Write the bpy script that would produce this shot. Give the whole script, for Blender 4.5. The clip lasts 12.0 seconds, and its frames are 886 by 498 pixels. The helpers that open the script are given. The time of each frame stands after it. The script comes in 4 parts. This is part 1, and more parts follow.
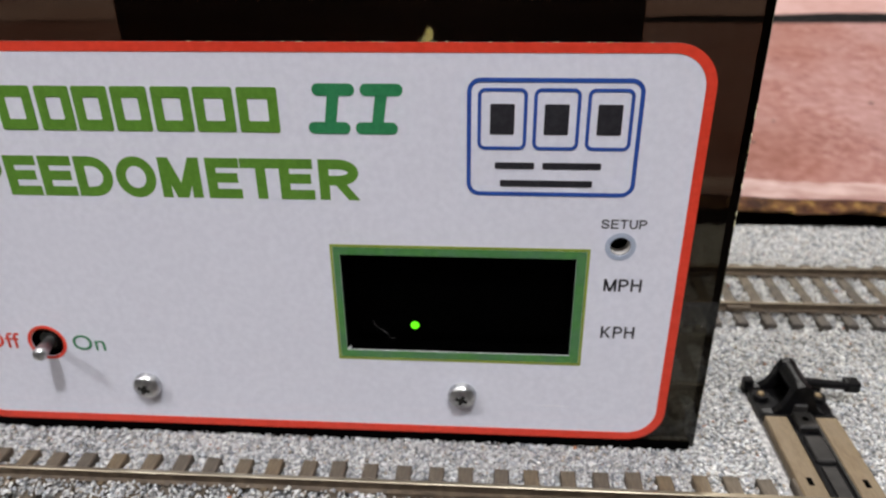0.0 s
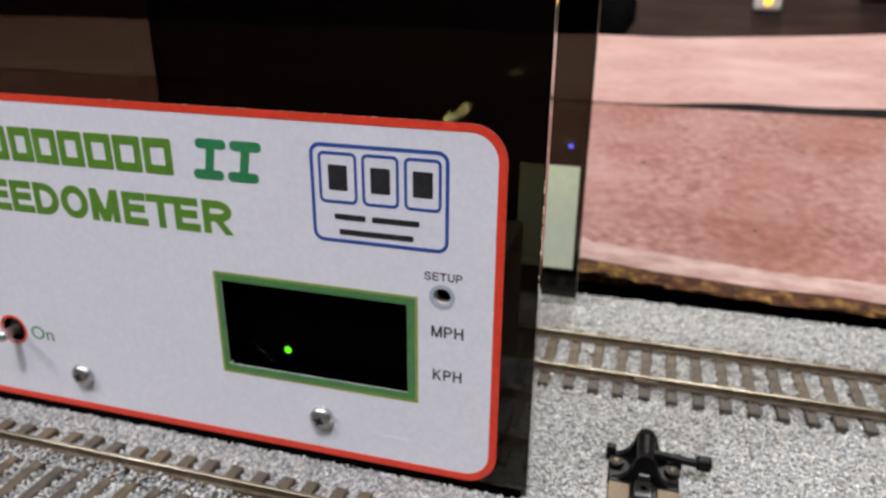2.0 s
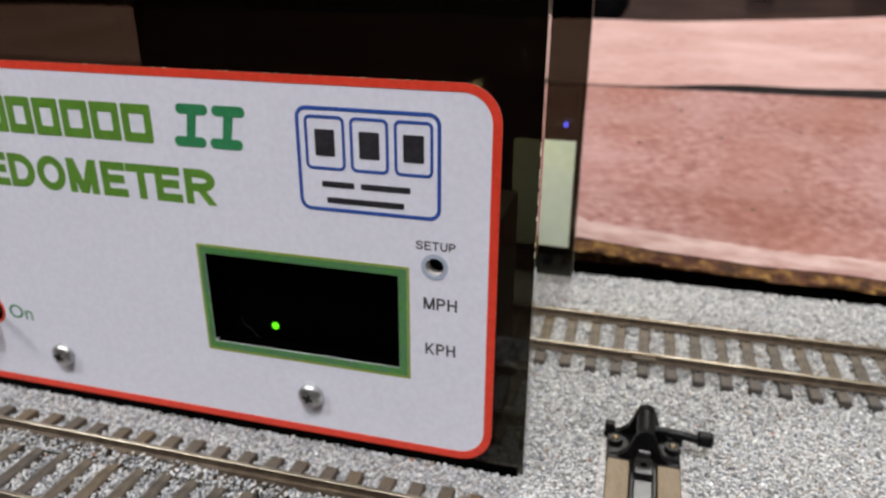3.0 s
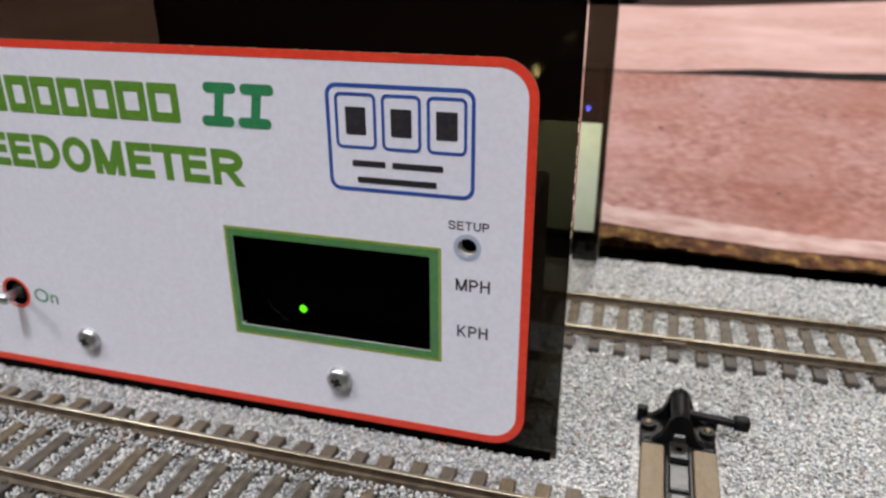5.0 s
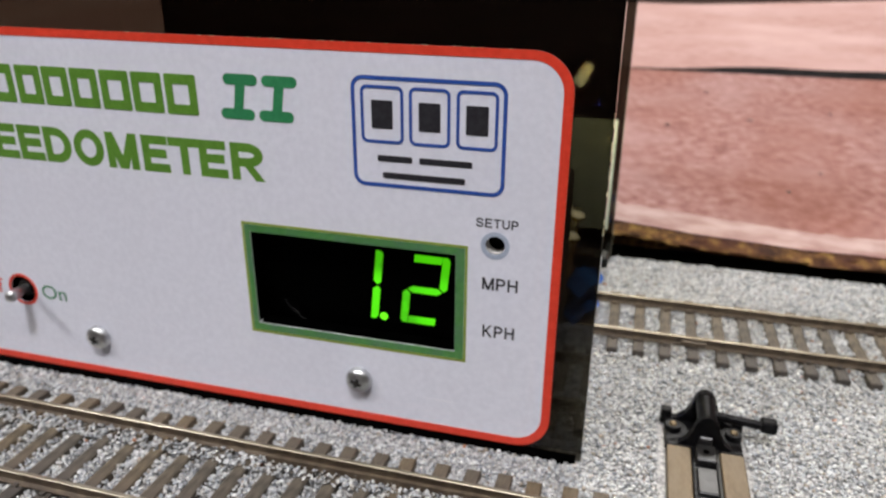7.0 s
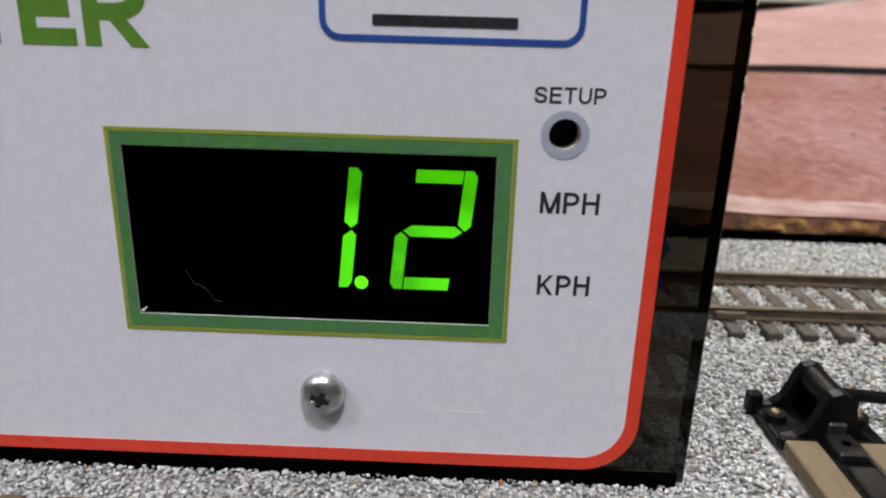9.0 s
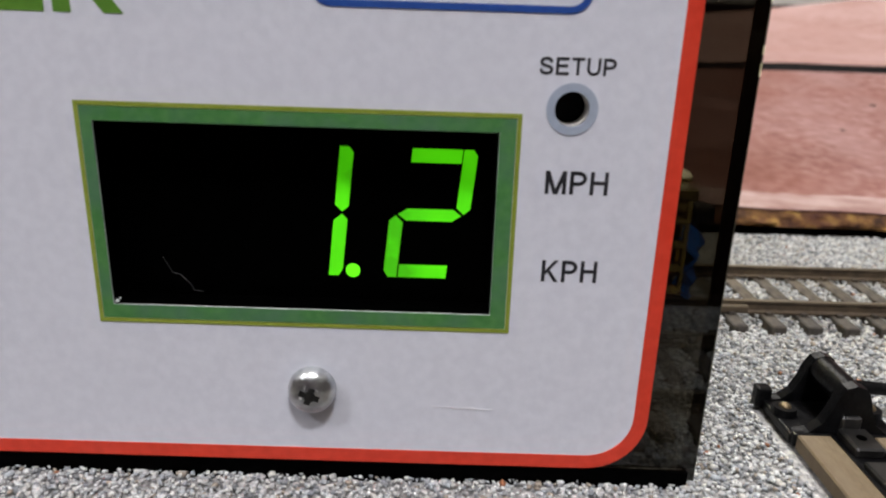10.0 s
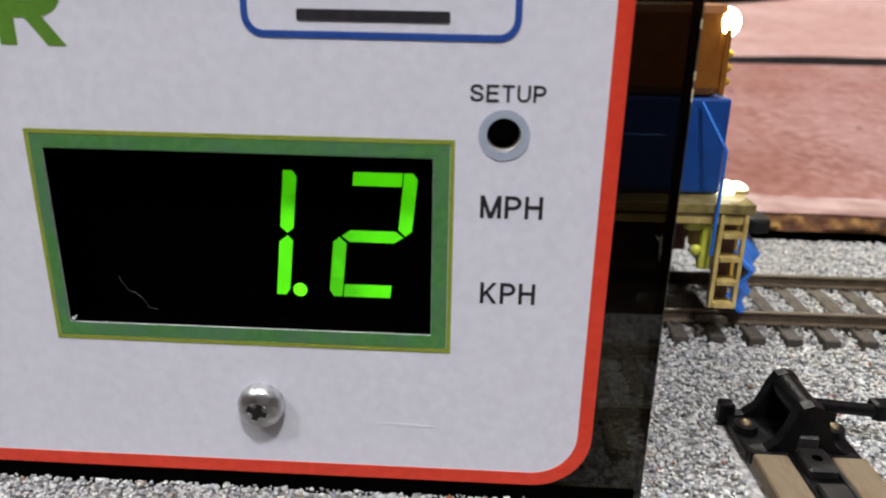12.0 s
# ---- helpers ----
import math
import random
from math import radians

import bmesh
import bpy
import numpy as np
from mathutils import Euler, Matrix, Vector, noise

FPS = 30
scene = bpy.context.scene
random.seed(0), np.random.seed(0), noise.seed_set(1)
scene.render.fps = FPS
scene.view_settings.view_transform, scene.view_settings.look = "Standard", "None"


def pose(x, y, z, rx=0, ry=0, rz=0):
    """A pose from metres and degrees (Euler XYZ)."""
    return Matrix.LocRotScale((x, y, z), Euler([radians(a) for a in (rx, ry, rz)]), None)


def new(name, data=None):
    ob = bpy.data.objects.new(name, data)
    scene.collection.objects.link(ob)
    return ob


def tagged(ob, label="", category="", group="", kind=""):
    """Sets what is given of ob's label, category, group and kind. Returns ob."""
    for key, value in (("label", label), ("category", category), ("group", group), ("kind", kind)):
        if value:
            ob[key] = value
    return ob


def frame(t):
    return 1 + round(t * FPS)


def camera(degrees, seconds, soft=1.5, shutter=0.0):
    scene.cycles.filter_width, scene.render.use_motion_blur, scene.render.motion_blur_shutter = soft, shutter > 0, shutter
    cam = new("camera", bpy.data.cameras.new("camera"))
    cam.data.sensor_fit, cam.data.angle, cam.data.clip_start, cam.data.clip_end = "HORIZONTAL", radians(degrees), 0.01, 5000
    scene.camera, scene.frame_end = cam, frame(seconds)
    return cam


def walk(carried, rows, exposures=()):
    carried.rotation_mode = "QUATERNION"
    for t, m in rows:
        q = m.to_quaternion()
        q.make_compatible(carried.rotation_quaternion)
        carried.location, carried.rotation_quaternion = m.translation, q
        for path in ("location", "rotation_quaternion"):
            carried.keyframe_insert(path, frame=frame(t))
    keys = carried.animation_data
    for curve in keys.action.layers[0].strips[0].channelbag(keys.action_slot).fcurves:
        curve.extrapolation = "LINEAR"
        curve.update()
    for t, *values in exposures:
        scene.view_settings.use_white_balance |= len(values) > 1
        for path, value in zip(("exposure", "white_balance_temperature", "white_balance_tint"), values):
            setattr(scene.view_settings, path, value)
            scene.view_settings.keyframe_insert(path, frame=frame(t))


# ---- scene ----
cam = camera(62.8, 12.0, soft=2.0)
METRES, EYE, TILT, LEAN, TURN = 0.163, 0.0912, 0.0, 0.0, 4.2
ROWS = [
    (0.0, -0.0017, -0.0006, 0.0005, -0.4558, -26.8446, 0.5703),
    (0.5, 0.1526, 0.0212, -0.0105, 2.8508, -25.8157, 0.0531),
    (1.0, 0.2529, -0.008, 0.0161, 8.6138, -23.5932, -0.807),
    (1.5, 0.2935, -0.0624, 0.0231, 11.4855, -22.3316, -0.7787),
    (2.0, 0.3103, -0.079, 0.0241, 11.645, -21.5169, -0.4361),
    (2.5, 0.2927, -0.0728, 0.0068, 11.0895, -21.7701, -0.3144),
    (3.0, 0.3084, -0.0604, -0.0107, 11.0725, -22.0757, -0.2956),
    (5.0, 0.2835, -0.0561, -0.027, 11.71, -22.74, 0.15),
    (5.5, 0.2674, -0.0667, -0.0141, 11.19, -22.83, -0.28),
    (6.0, 0.2544, -0.0592, -0.0231, 10.93, -22.79, -0.44),
    (6.5, 0.2428, -0.0553, -0.0268, 10.98, -22.8, -0.49),
    (7.0, 0.2436, -0.0457, -0.0329, 11.09, -23.03, -0.42),
    (9.0, 0.0743, 0.1842, -0.2373, -2.5341, -18.8003, -1.5629),
    (9.5, 0.0739, 0.1952, -0.2466, -3.7486, -18.2011, -1.7068),
    (10.0, 0.0671, 0.2098, -0.2582, -3.8648, -18.5144, -1.7622),
    (10.5, 0.0701, 0.2154, -0.2606, -3.4558, -19.1631, -1.7645),
    (11.0, 0.085, 0.2122, -0.2526, -3.0792, -19.2651, -1.7038),
    (11.5, 0.1005, 0.2144, -0.2362, -1.7624, -19.4904, -1.2841),
    (12.0, 0.1235, 0.2064, -0.2361, -1.3014, -19.3354, -1.0809),
]
walk(cam, [(t, pose(0, 0, EYE, TILT, LEAN, TURN) @ pose(METRES * x, METRES * y, METRES * z, 90 + pitch, roll, yaw)) for t, x, y, z, yaw, pitch, roll in ROWS],
     exposures=[(0.0, -0.02), (7.2, -0.02), (8.8, -0.18), (10.5, -0.18), (11.5, -0.05), (12.0, -0.02)])

# the close-up lens holds only a thin depth of the place in focus
cam.data.dof.use_dof = True
cam.data.dof.focus_distance = 0.088
cam.data.dof.aperture_fstop = 38.0

# ---- world and light ----
MM = 0.001
world = bpy.data.worlds.new("room_air")
scene.world = world
world.use_nodes = True
world.node_tree.nodes["Background"].inputs["Color"].default_value = (0.9, 0.8, 0.7, 1)
world.node_tree.nodes["Background"].inputs["Strength"].default_value = 0.02


def ceiling_light(x, y, z, watts, size, colour):
    lamp = bpy.data.lights.new("bulb", "POINT")
    lamp.shadow_soft_size, lamp.energy, lamp.color = size, watts, colour
    ob = new("ceiling_bulb", lamp)
    ob.matrix_basis = pose(x, y, z)
    return ob


LAMP = (0.93, 0.93, 1.0)
ceiling_light(0.13, -0.50, 1.26, 49.0, 0.06, LAMP)
ceiling_light(-1.02, -0.58, 1.26, 31.0, 0.06, LAMP)
ceiling_light(0.12, 0.98, 1.05, 46.0, 0.10, (0.98, 0.97, 0.94))


# ---- materials ----
def material(name, colours, scale=900.0, rough=0.6, metal=0.0, bump=0.0, bump_scale=None, stretch=(1, 1, 1),
             stain=None, stain_scale=40.0, stain_amount=0.35, coat=0.0, spec=0.5, vary=0.0, blotch=None, blotch_scale=12.0, blotch_amount=0.5, spread=(0.35, 0.65), island=False):
    """Colours along a fine noise, a second coarse noise of stain colour, and a relief."""
    m = bpy.data.materials.new(name)
    m.use_nodes = True
    nt = m.node_tree
    n, link = nt.nodes, nt.links.new
    b = n["Principled BSDF"]
    co = n.new("ShaderNodeTexCoord")
    mp = n.new("ShaderNodeMapping")
    mp.inputs["Scale"].default_value = stretch
    link(co.outputs["Object"], mp.inputs["Vector"])
    no = n.new("ShaderNodeTexNoise")
    no.inputs["Scale"].default_value, no.inputs["Detail"].default_value = scale, 5.0
    link(mp.outputs["Vector"], no.inputs["Vector"])
    ramp = n.new("ShaderNodeValToRGB")
    el = ramp.color_ramp.elements
    while len(el) < len(colours):
        el.new(0.5)
    for i, c in enumerate(colours):
        el[i].position = spread[0] + (spread[1] - spread[0]) * i / max(1, len(colours) - 1)
        el[i].color = (*c, 1)
    if island:
        geo = n.new("ShaderNodeNewGeometry")
        el_step = 1.0 / len(colours)
        for i in range(len(colours)):
            el[i].position = i * el_step
        ramp.color_ramp.interpolation = "CONSTANT"
        link(geo.outputs["Random Per Island"], ramp.inputs["Fac"])
    else:
        link(no.outputs["Fac"], ramp.inputs["Fac"])
    out = ramp.outputs["Color"]
    if stain:
        sn = n.new("ShaderNodeTexNoise")
        sn.inputs["Scale"].default_value, sn.inputs["Detail"].default_value = stain_scale, 4.0
        link(mp.outputs["Vector"], sn.inputs["Vector"])
        rr = n.new("ShaderNodeMapRange")
        rr.inputs["From Min"].default_value, rr.inputs["From Max"].default_value = 0.42, 0.68
        rr.inputs["To Max"].default_value = stain_amount
        link(sn.outputs["Fac"], rr.inputs["Value"])
        mx = n.new("ShaderNodeMix")
        mx.data_type = "RGBA"
        link(rr.outputs["Result"], mx.inputs["Factor"])
        link(out, mx.inputs["A"])
        mx.inputs["B"].default_value = (*stain, 1)
        out = mx.outputs["Result"]
    if blotch:
        bn2 = n.new("ShaderNodeTexNoise")
        bn2.inputs["Scale"].default_value, bn2.inputs["Detail"].default_value = blotch_scale, 6.0
        link(mp.outputs["Vector"], bn2.inputs["Vector"])
        r2 = n.new("ShaderNodeMapRange")
        r2.inputs["From Min"].default_value, r2.inputs["From Max"].default_value = 0.45, 0.66
        r2.inputs["To Max"].default_value = blotch_amount
        link(bn2.outputs["Fac"], r2.inputs["Value"])
        m2 = n.new("ShaderNodeMix")
        m2.data_type = "RGBA"
        link(r2.outputs["Result"], m2.inputs["Factor"])
        link(out, m2.inputs["A"])
        m2.inputs["B"].default_value = (*blotch, 1)
        out = m2.outputs["Result"]
    if vary:
        info = n.new("ShaderNodeObjectInfo")
        mr = n.new("ShaderNodeMapRange")
        mr.inputs["To Min"].default_value, mr.inputs["To Max"].default_value = 1 - vary, 1 + vary
        link(info.outputs["Random"], mr.inputs["Value"])
        hs = n.new("ShaderNodeHueSaturation")
        link(mr.outputs["Result"], hs.inputs["Value"])
        link(mr.outputs["Result"], hs.inputs["Saturation"])
        link(out, hs.inputs["Color"])
        out = hs.outputs["Color"]
    link(out, b.inputs["Base Color"])
    b.inputs["Roughness"].default_value, b.inputs["Metallic"].default_value = rough, metal
    b.inputs["Coat Weight"].default_value = coat
    b.inputs["Specular IOR Level"].default_value = spec
    if bump:
        bn = n.new("ShaderNodeTexNoise")
        bn.inputs["Scale"].default_value, bn.inputs["Detail"].default_value = bump_scale or scale, 6.0
        link(mp.outputs["Vector"], bn.inputs["Vector"])
        bu = n.new("ShaderNodeBump")
        bu.inputs["Strength"].default_value, bu.inputs["Distance"].default_value = 1.0, bump
        link(bn.outputs["Fac"], bu.inputs["Height"])
        link(bu.outputs["Normal"], b.inputs["Normal"])
    return m


def glowing(name, colour, strength, uneven=0.0):
    m = material(name, [colour, colour], 160)
    b = m.node_tree.nodes["Principled BSDF"]
    b.inputs["Emission Color"].default_value = (*colour, 1)
    if uneven:
        ramp = next(k for k in m.node_tree.nodes if k.type == "VALTORGB")
        ramp.color_ramp.elements[0].color = (*[c * uneven for c in colour], 1)
        m.node_tree.links.new(ramp.outputs["Color"], b.inputs["Emission Color"])
    b.inputs["Emission Strength"].default_value = strength
    return m


def smoked(name, tint, straight=0.04):
    """Smoked sheet plastic: each face lets the square root of the sheet's light through and mirrors a little."""
    m = bpy.data.materials.new(name)
    m.use_nodes = True
    nt = m.node_tree
    n, link = nt.nodes, nt.links.new
    n.remove(n["Principled BSDF"])
    tr = n.new("ShaderNodeBsdfTransparent")
    tr.inputs["Color"].default_value = (*[c ** 0.5 for c in tint], 1)
    gl = n.new("ShaderNodeBsdfGlossy")
    gl.inputs["Roughness"].default_value = 0.02
    gl.inputs["Color"].default_value = (1, 1, 1, 1)
    # Schlick's rise of the mirror towards grazing angles, the same on both faces of the sheet
    lw = n.new("ShaderNodeLayerWeight")
    lw.inputs["Blend"].default_value = 0.5
    po = n.new("ShaderNodeMath")
    po.operation = "POWER"
    po.inputs[1].default_value = 5.0
    link(lw.outputs["Facing"], po.inputs[0])
    fr = n.new("ShaderNodeMath")
    fr.operation = "MULTIPLY_ADD"
    fr.inputs[1].default_value, fr.inputs[2].default_value = 1 - straight, straight
    link(po.outputs["Value"], fr.inputs[0])
    mx = n.new("ShaderNodeMixShader")
    link(fr.outputs["Value"], mx.inputs["Fac"])
    link(tr.outputs["BSDF"], mx.inputs[1])
    link(gl.outputs["BSDF"], mx.inputs[2])
    link(mx.outputs["Shader"], n["Material Output"].inputs["Surface"])
    return m


WHITE_PRINT = material("glossy_white_label", [(0.73, 0.75, 0.825), (0.785, 0.805, 0.88)], 900, 0.42, bump=0.00004, bump_scale=900,
                       stain=(0.75, 0.77, 0.845), stain_scale=60, blotch=(0.69, 0.70, 0.78), blotch_scale=420, blotch_amount=0.14, coat=0.15)
RED_PRINT = material("red_print", [(0.66, 0.045, 0.02), (0.74, 0.06, 0.03)], 900, 0.4)
GREEN_PRINT = material("leaf_green_print", [(0.088, 0.225, 0.022), (0.115, 0.27, 0.032)], 1300, 0.45)
TEAL_PRINT = material("sea_green_print", [(0.022, 0.20, 0.075), (0.035, 0.24, 0.095)], 1300, 0.45)
FRAME_GREEN = material("window_green_print", [(0.055, 0.20, 0.05), (0.085, 0.25, 0.07)], 1200, 0.45, stain=(0.085, 0.19, 0.115), stain_scale=320, stain_amount=0.7)
OLIVE_PRINT = material("olive_print", [(0.24, 0.30, 0.03), (0.29, 0.35, 0.05)], 1200, 0.45)
BLUE_PRINT = material("blue_print", [(0.016, 0.065, 0.31), (0.022, 0.085, 0.36)], 1200, 0.45)
BLACK_PRINT = material("black_print", [(0.012, 0.012, 0.016), (0.025, 0.025, 0.03)], 1200, 0.5)
PALE_BLUE_PRINT = material("pale_blue_print", [(0.36, 0.42, 0.52), (0.40, 0.46, 0.56)], 1200, 0.45)
SMOKED = smoked("smoked_plastic", (0.052, 0.047, 0.035), 0.036)
# dark sawn edge; the pale streaks are glints painted into the colour
PLASTIC_EDGE = material("sawn_plastic_edge", [(0.02, 0.018, 0.012), (0.11, 0.10, 0.075), (0.55, 0.52, 0.38)], 420, 0.14, bump=0.0001, bump_scale=900, stretch=(1, 1, 0.14), spread=(0.38, 0.74), coat=0.8)
BLACK_PLASTIC = material("black_plastic", [(0.0025, 0.0025, 0.003), (0.006, 0.006, 0.0065)], 800, 0.34, bump=0.00010, bump_scale=1100, spec=0.12)
HOUSING = material("brown_grey_housing", [(0.10, 0.088, 0.062), (0.16, 0.14, 0.10)], 300, 0.5, bump=0.0001, stain=(0.06, 0.052, 0.038), stain_scale=90, stain_amount=0.6)
DISPLAY_BLACK = material("display_black", [(0.0002, 0.0002, 0.0002), (0.0004, 0.0004, 0.0004)], 500, 0.3, spec=0.02)
# pale colour of the chips and of the painted headlight glints
CHIP_GLINT = material("pale_chip_and_glint", [(0.55, 0.50, 0.22), (0.85, 0.82, 0.60)], 900, 0.2)
PAPER_EDGE = material("grey_white_paper_edge", [(0.42, 0.46, 0.44), (0.66, 0.69, 0.68)], 700, 0.7)
SCUFF = material("scuffed_white_gloss", [(0.76, 0.77, 0.82), (0.86, 0.86, 0.90)], 500, 0.3)
LINT = material("grey_lint", [(0.05, 0.05, 0.05), (0.16, 0.16, 0.16)], 900, 0.9)
PALE_CARD = material("pale_card", [(0.40, 0.455, 0.325), (0.46, 0.515, 0.38)], 300, 0.6, stain=(0.37, 0.42, 0.39), stain_scale=45, stain_amount=0.6)
LIT_GREEN = glowing("lit_green_segment", (0.098, 0.88, 0.002), 0.68, 0.5)
LIT_DOT = glowing("lit_green_dot", (0.13, 0.92, 0.008), 0.85)
LIT_BLUE = glowing("lit_blue_diode", (0.12, 0.14, 1.0), 40.0)
STEEL = material("zinc_plated_steel", [(0.55, 0.58, 0.57), (0.82, 0.85, 0.84)], 700, 0.30, 0.97, bump=0.00016, bump_scale=800, stain=(0.22, 0.21, 0.26), stain_scale=480, stain_amount=0.7)
STEEL_DARK = material("dark_recess_steel", [(0.016, 0.016, 0.016), (0.04, 0.04, 0.036)], 900, 0.5, 0.6)
NICKEL = material("nickel_silver_rail", [(0.24, 0.205, 0.15), (0.40, 0.36, 0.275)], 260, 0.36, 0.9, bump=0.00006, stain=(0.10, 0.078, 0.05), stain_scale=120, stain_amount=0.75, stretch=(0.25, 1, 1))
RAIL_SIDE = material("rusty_rail_side", [(0.055, 0.038, 0.023), (0.105, 0.078, 0.048)], 500, 0.6, bump=0.00006)
TIE = material("weathered_brown_tie", [(0.048, 0.039, 0.027), (0.086, 0.070, 0.048), (0.125, 0.103, 0.072)], 700, 0.75, bump=0.00014, stretch=(2.0, 0.5, 1),
               stain=(0.125, 0.088, 0.052), stain_scale=150, stain_amount=0.6, blotch=(0.05, 0.047, 0.048), blotch_scale=60, blotch_amount=0.6, vary=0.2)
TIE_PLASTIC = material("tan_brown_plastic_tie", [(0.112, 0.078, 0.040), (0.142, 0.103, 0.056)], 800, 0.6, bump=0.00008, stretch=(3, 0.8, 1), stain=(0.155, 0.118, 0.072), stain_scale=160, stain_amount=0.5)
BALLAST = material("mixed_grey_ballast", [(0.386, 0.399, 0.394), (0.571, 0.581, 0.576), (0.246, 0.257, 0.269), (0.682, 0.686, 0.661), (0.479, 0.476, 0.471), (0.178, 0.186, 0.189), (0.534, 0.542, 0.547), (0.618, 0.619, 0.576),
                                          (0.312, 0.314, 0.307), (0.433, 0.467, 0.489), (0.618, 0.638, 0.622), (0.377, 0.399, 0.413), (0.517, 0.505, 0.471), (0.691, 0.705, 0.690), (0.284, 0.295, 0.317), (0.562, 0.581, 0.576),
                                          (0.441, 0.439, 0.422), (0.609, 0.609, 0.605), (0.279, 0.290, 0.293), (0.497, 0.523, 0.538), (0.655, 0.657, 0.634), (0.348, 0.304, 0.250)],
                   rough=0.85, spec=0.25, island=True)
RUST_STONE = material("rusty_orange_stone", [(0.24, 0.085, 0.035), (0.36, 0.15, 0.07)], 600, 0.7)
BED = material("glued_ballast_bed", [(0.16, 0.16, 0.16), (0.36, 0.355, 0.345), (0.54, 0.53, 0.51)], 1500, 0.8, bump=0.0006, bump_scale=1300, spread=(0.3, 0.7))
PINK = material("pink_fibre_board", [(0.164, 0.068, 0.053), (0.258, 0.131, 0.114), (0.366, 0.224, 0.205)], 360, 0.8, spec=0.15, bump=0.00025, bump_scale=420, stretch=(0.7, 0.6, 1),
                stain=(0.335, 0.206, 0.193), stain_scale=60, stain_amount=0.6, spread=(0.26, 0.74), blotch=(0.209, 0.080, 0.054), blotch_scale=22, blotch_amount=0.55)
PINK_PALE = material("pale_pink_fibre_board", [(0.325, 0.190, 0.168), (0.405, 0.258, 0.235)], 240, 0.8, spec=0.15, bump=0.0003, bump_scale=300, stretch=(0.6, 1.0, 1),
                     stain=(0.475, 0.328, 0.305), stain_scale=22, stain_amount=0.8, blotch=(0.34, 0.19, 0.165), blotch_scale=30, blotch_amount=0.4)
WORN_PINK = material("worn_pale_pink_rim", [(0.27, 0.160, 0.142), (0.43, 0.315, 0.285)], 160, 0.8, spec=0.15, bump=0.0005, bump_scale=260, stretch=(0.5, 1, 1))
FIBRE_EDGE = material("torn_brown_board_edge", [(0.035, 0.014, 0.006), (0.16, 0.075, 0.020), (0.40, 0.24, 0.06)], 330, 0.85, bump=0.0010, bump_scale=420, stretch=(0.8, 1, 1), spread=(0.36, 0.68), stain=(0.10, 0.03, 0.018), stain_scale=60, stain_amount=0.6)
# black boards, and the shade painted into the joint of the pink boards
VOID_BLACK = material("black_board_and_joint_shade", [(0.006, 0.005, 0.005), (0.014, 0.012, 0.011)], 120, 0.9)
PANELLING = material("dark_wood_panelling", [(0.028, 0.014, 0.010), (0.05, 0.026, 0.018), (0.065, 0.035, 0.026)], 9, 0.5, bump=0.0008, bump_scale=20, stretch=(1, 1, 6), stain=(0.02, 0.011, 0.009), stain_scale=5)
PLASTER = material("cream_ceiling_paint", [(0.60, 0.55, 0.48), (0.68, 0.63, 0.56)], 8, 0.8, bump=0.001, bump_scale=60)
CARPET = material("brown_carpet", [(0.09, 0.06, 0.045), (0.14, 0.10, 0.07)], 90, 0.95, bump=0.003, bump_scale=200)
BLACK_CLOTH = material("black_cloth", [(0.003, 0.003, 0.004), (0.007, 0.007, 0.008)], 200, 0.9, bump=0.001, bump_scale=90, spec=0.1)
WHITE_PLASTIC = material("white_plastic", [(0.62, 0.60, 0.56), (0.70, 0.68, 0.64)], 60, 0.45)
LIT_AMBER = glowing("lit_amber_lamp", (1.0, 0.42, 0.03), 2.5)
LOCO_BLUE = material("locomotive_blue_paint", [(0.005, 0.05, 0.24), (0.008, 0.07, 0.31)], 400, 0.35, bump=0.00003)
PLOW_BLUE = material("bright_blue_paint", [(0.015, 0.13, 0.55), (0.02, 0.18, 0.65)], 400, 0.4)
LOCO_YELLOW = material("locomotive_yellow_paint", [(0.62, 0.36, 0.03), (0.72, 0.46, 0.06)], 400, 0.3)
LOCO_ORANGE = material("locomotive_orange_paint", [(0.19, 0.066, 0.010), (0.27, 0.10, 0.016)], 400, 0.3)
STEP_YELLOW = material("faded_yellow_steps", [(0.46, 0.34, 0.10), (0.66, 0.52, 0.20)], 500, 0.25, coat=0.5)
DECK_OLIVE = material("grimy_olive_deck", [(0.14, 0.11, 0.035), (0.34, 0.27, 0.09)], 420, 0.3, coat=0.4)
# lime colour that paints lamplight on the parts behind the steps
LIME_LIT = material("lime_yellow_lit_patch", [(0.50, 0.54, 0.05), (0.68, 0.70, 0.12)], 500, 0.22)
STEP_BROWN = material("brown_step_backing", [(0.13, 0.06, 0.035), (0.20, 0.10, 0.06)], 500, 0.6)
DARK_GREY = material("dark_grey_plastic", [(0.008, 0.0078, 0.0075), (0.022, 0.021, 0.020)], 500, 0.34, bump=0.00006)
DULL_BRASS = material("dull_brass", [(0.15, 0.11, 0.06), (0.22, 0.17, 0.10)], 700, 0.5, 0.7)
FRAME_BLACK = material("black_frame_paint", [(0.006, 0.006, 0.006), (0.014, 0.014, 0.012)], 500, 0.5, spec=0.25)
LIT_WARM = glowing("lit_headlight", (1.0, 0.93, 0.55), 130.0)
LIT_DITCH = glowing("lit_ditch_light", (1.0, 0.95, 0.72), 1.6)


# ---- mesh helpers (millimetres) ----
def box(bm, x0, x1, y0, y1, z0, z1):
    vs = [bm.verts.new((x * MM, y * MM, z * MM)) for z in (z0, z1) for y in (y0, y1) for x in (x0, x1)]
    for q in ((0, 2, 3, 1), (4, 5, 7, 6), (0, 1, 5, 4), (2, 6, 7, 3), (0, 4, 6, 2), (1, 3, 7, 5)):
        bm.faces.new([vs[i] for i in q])
    return vs


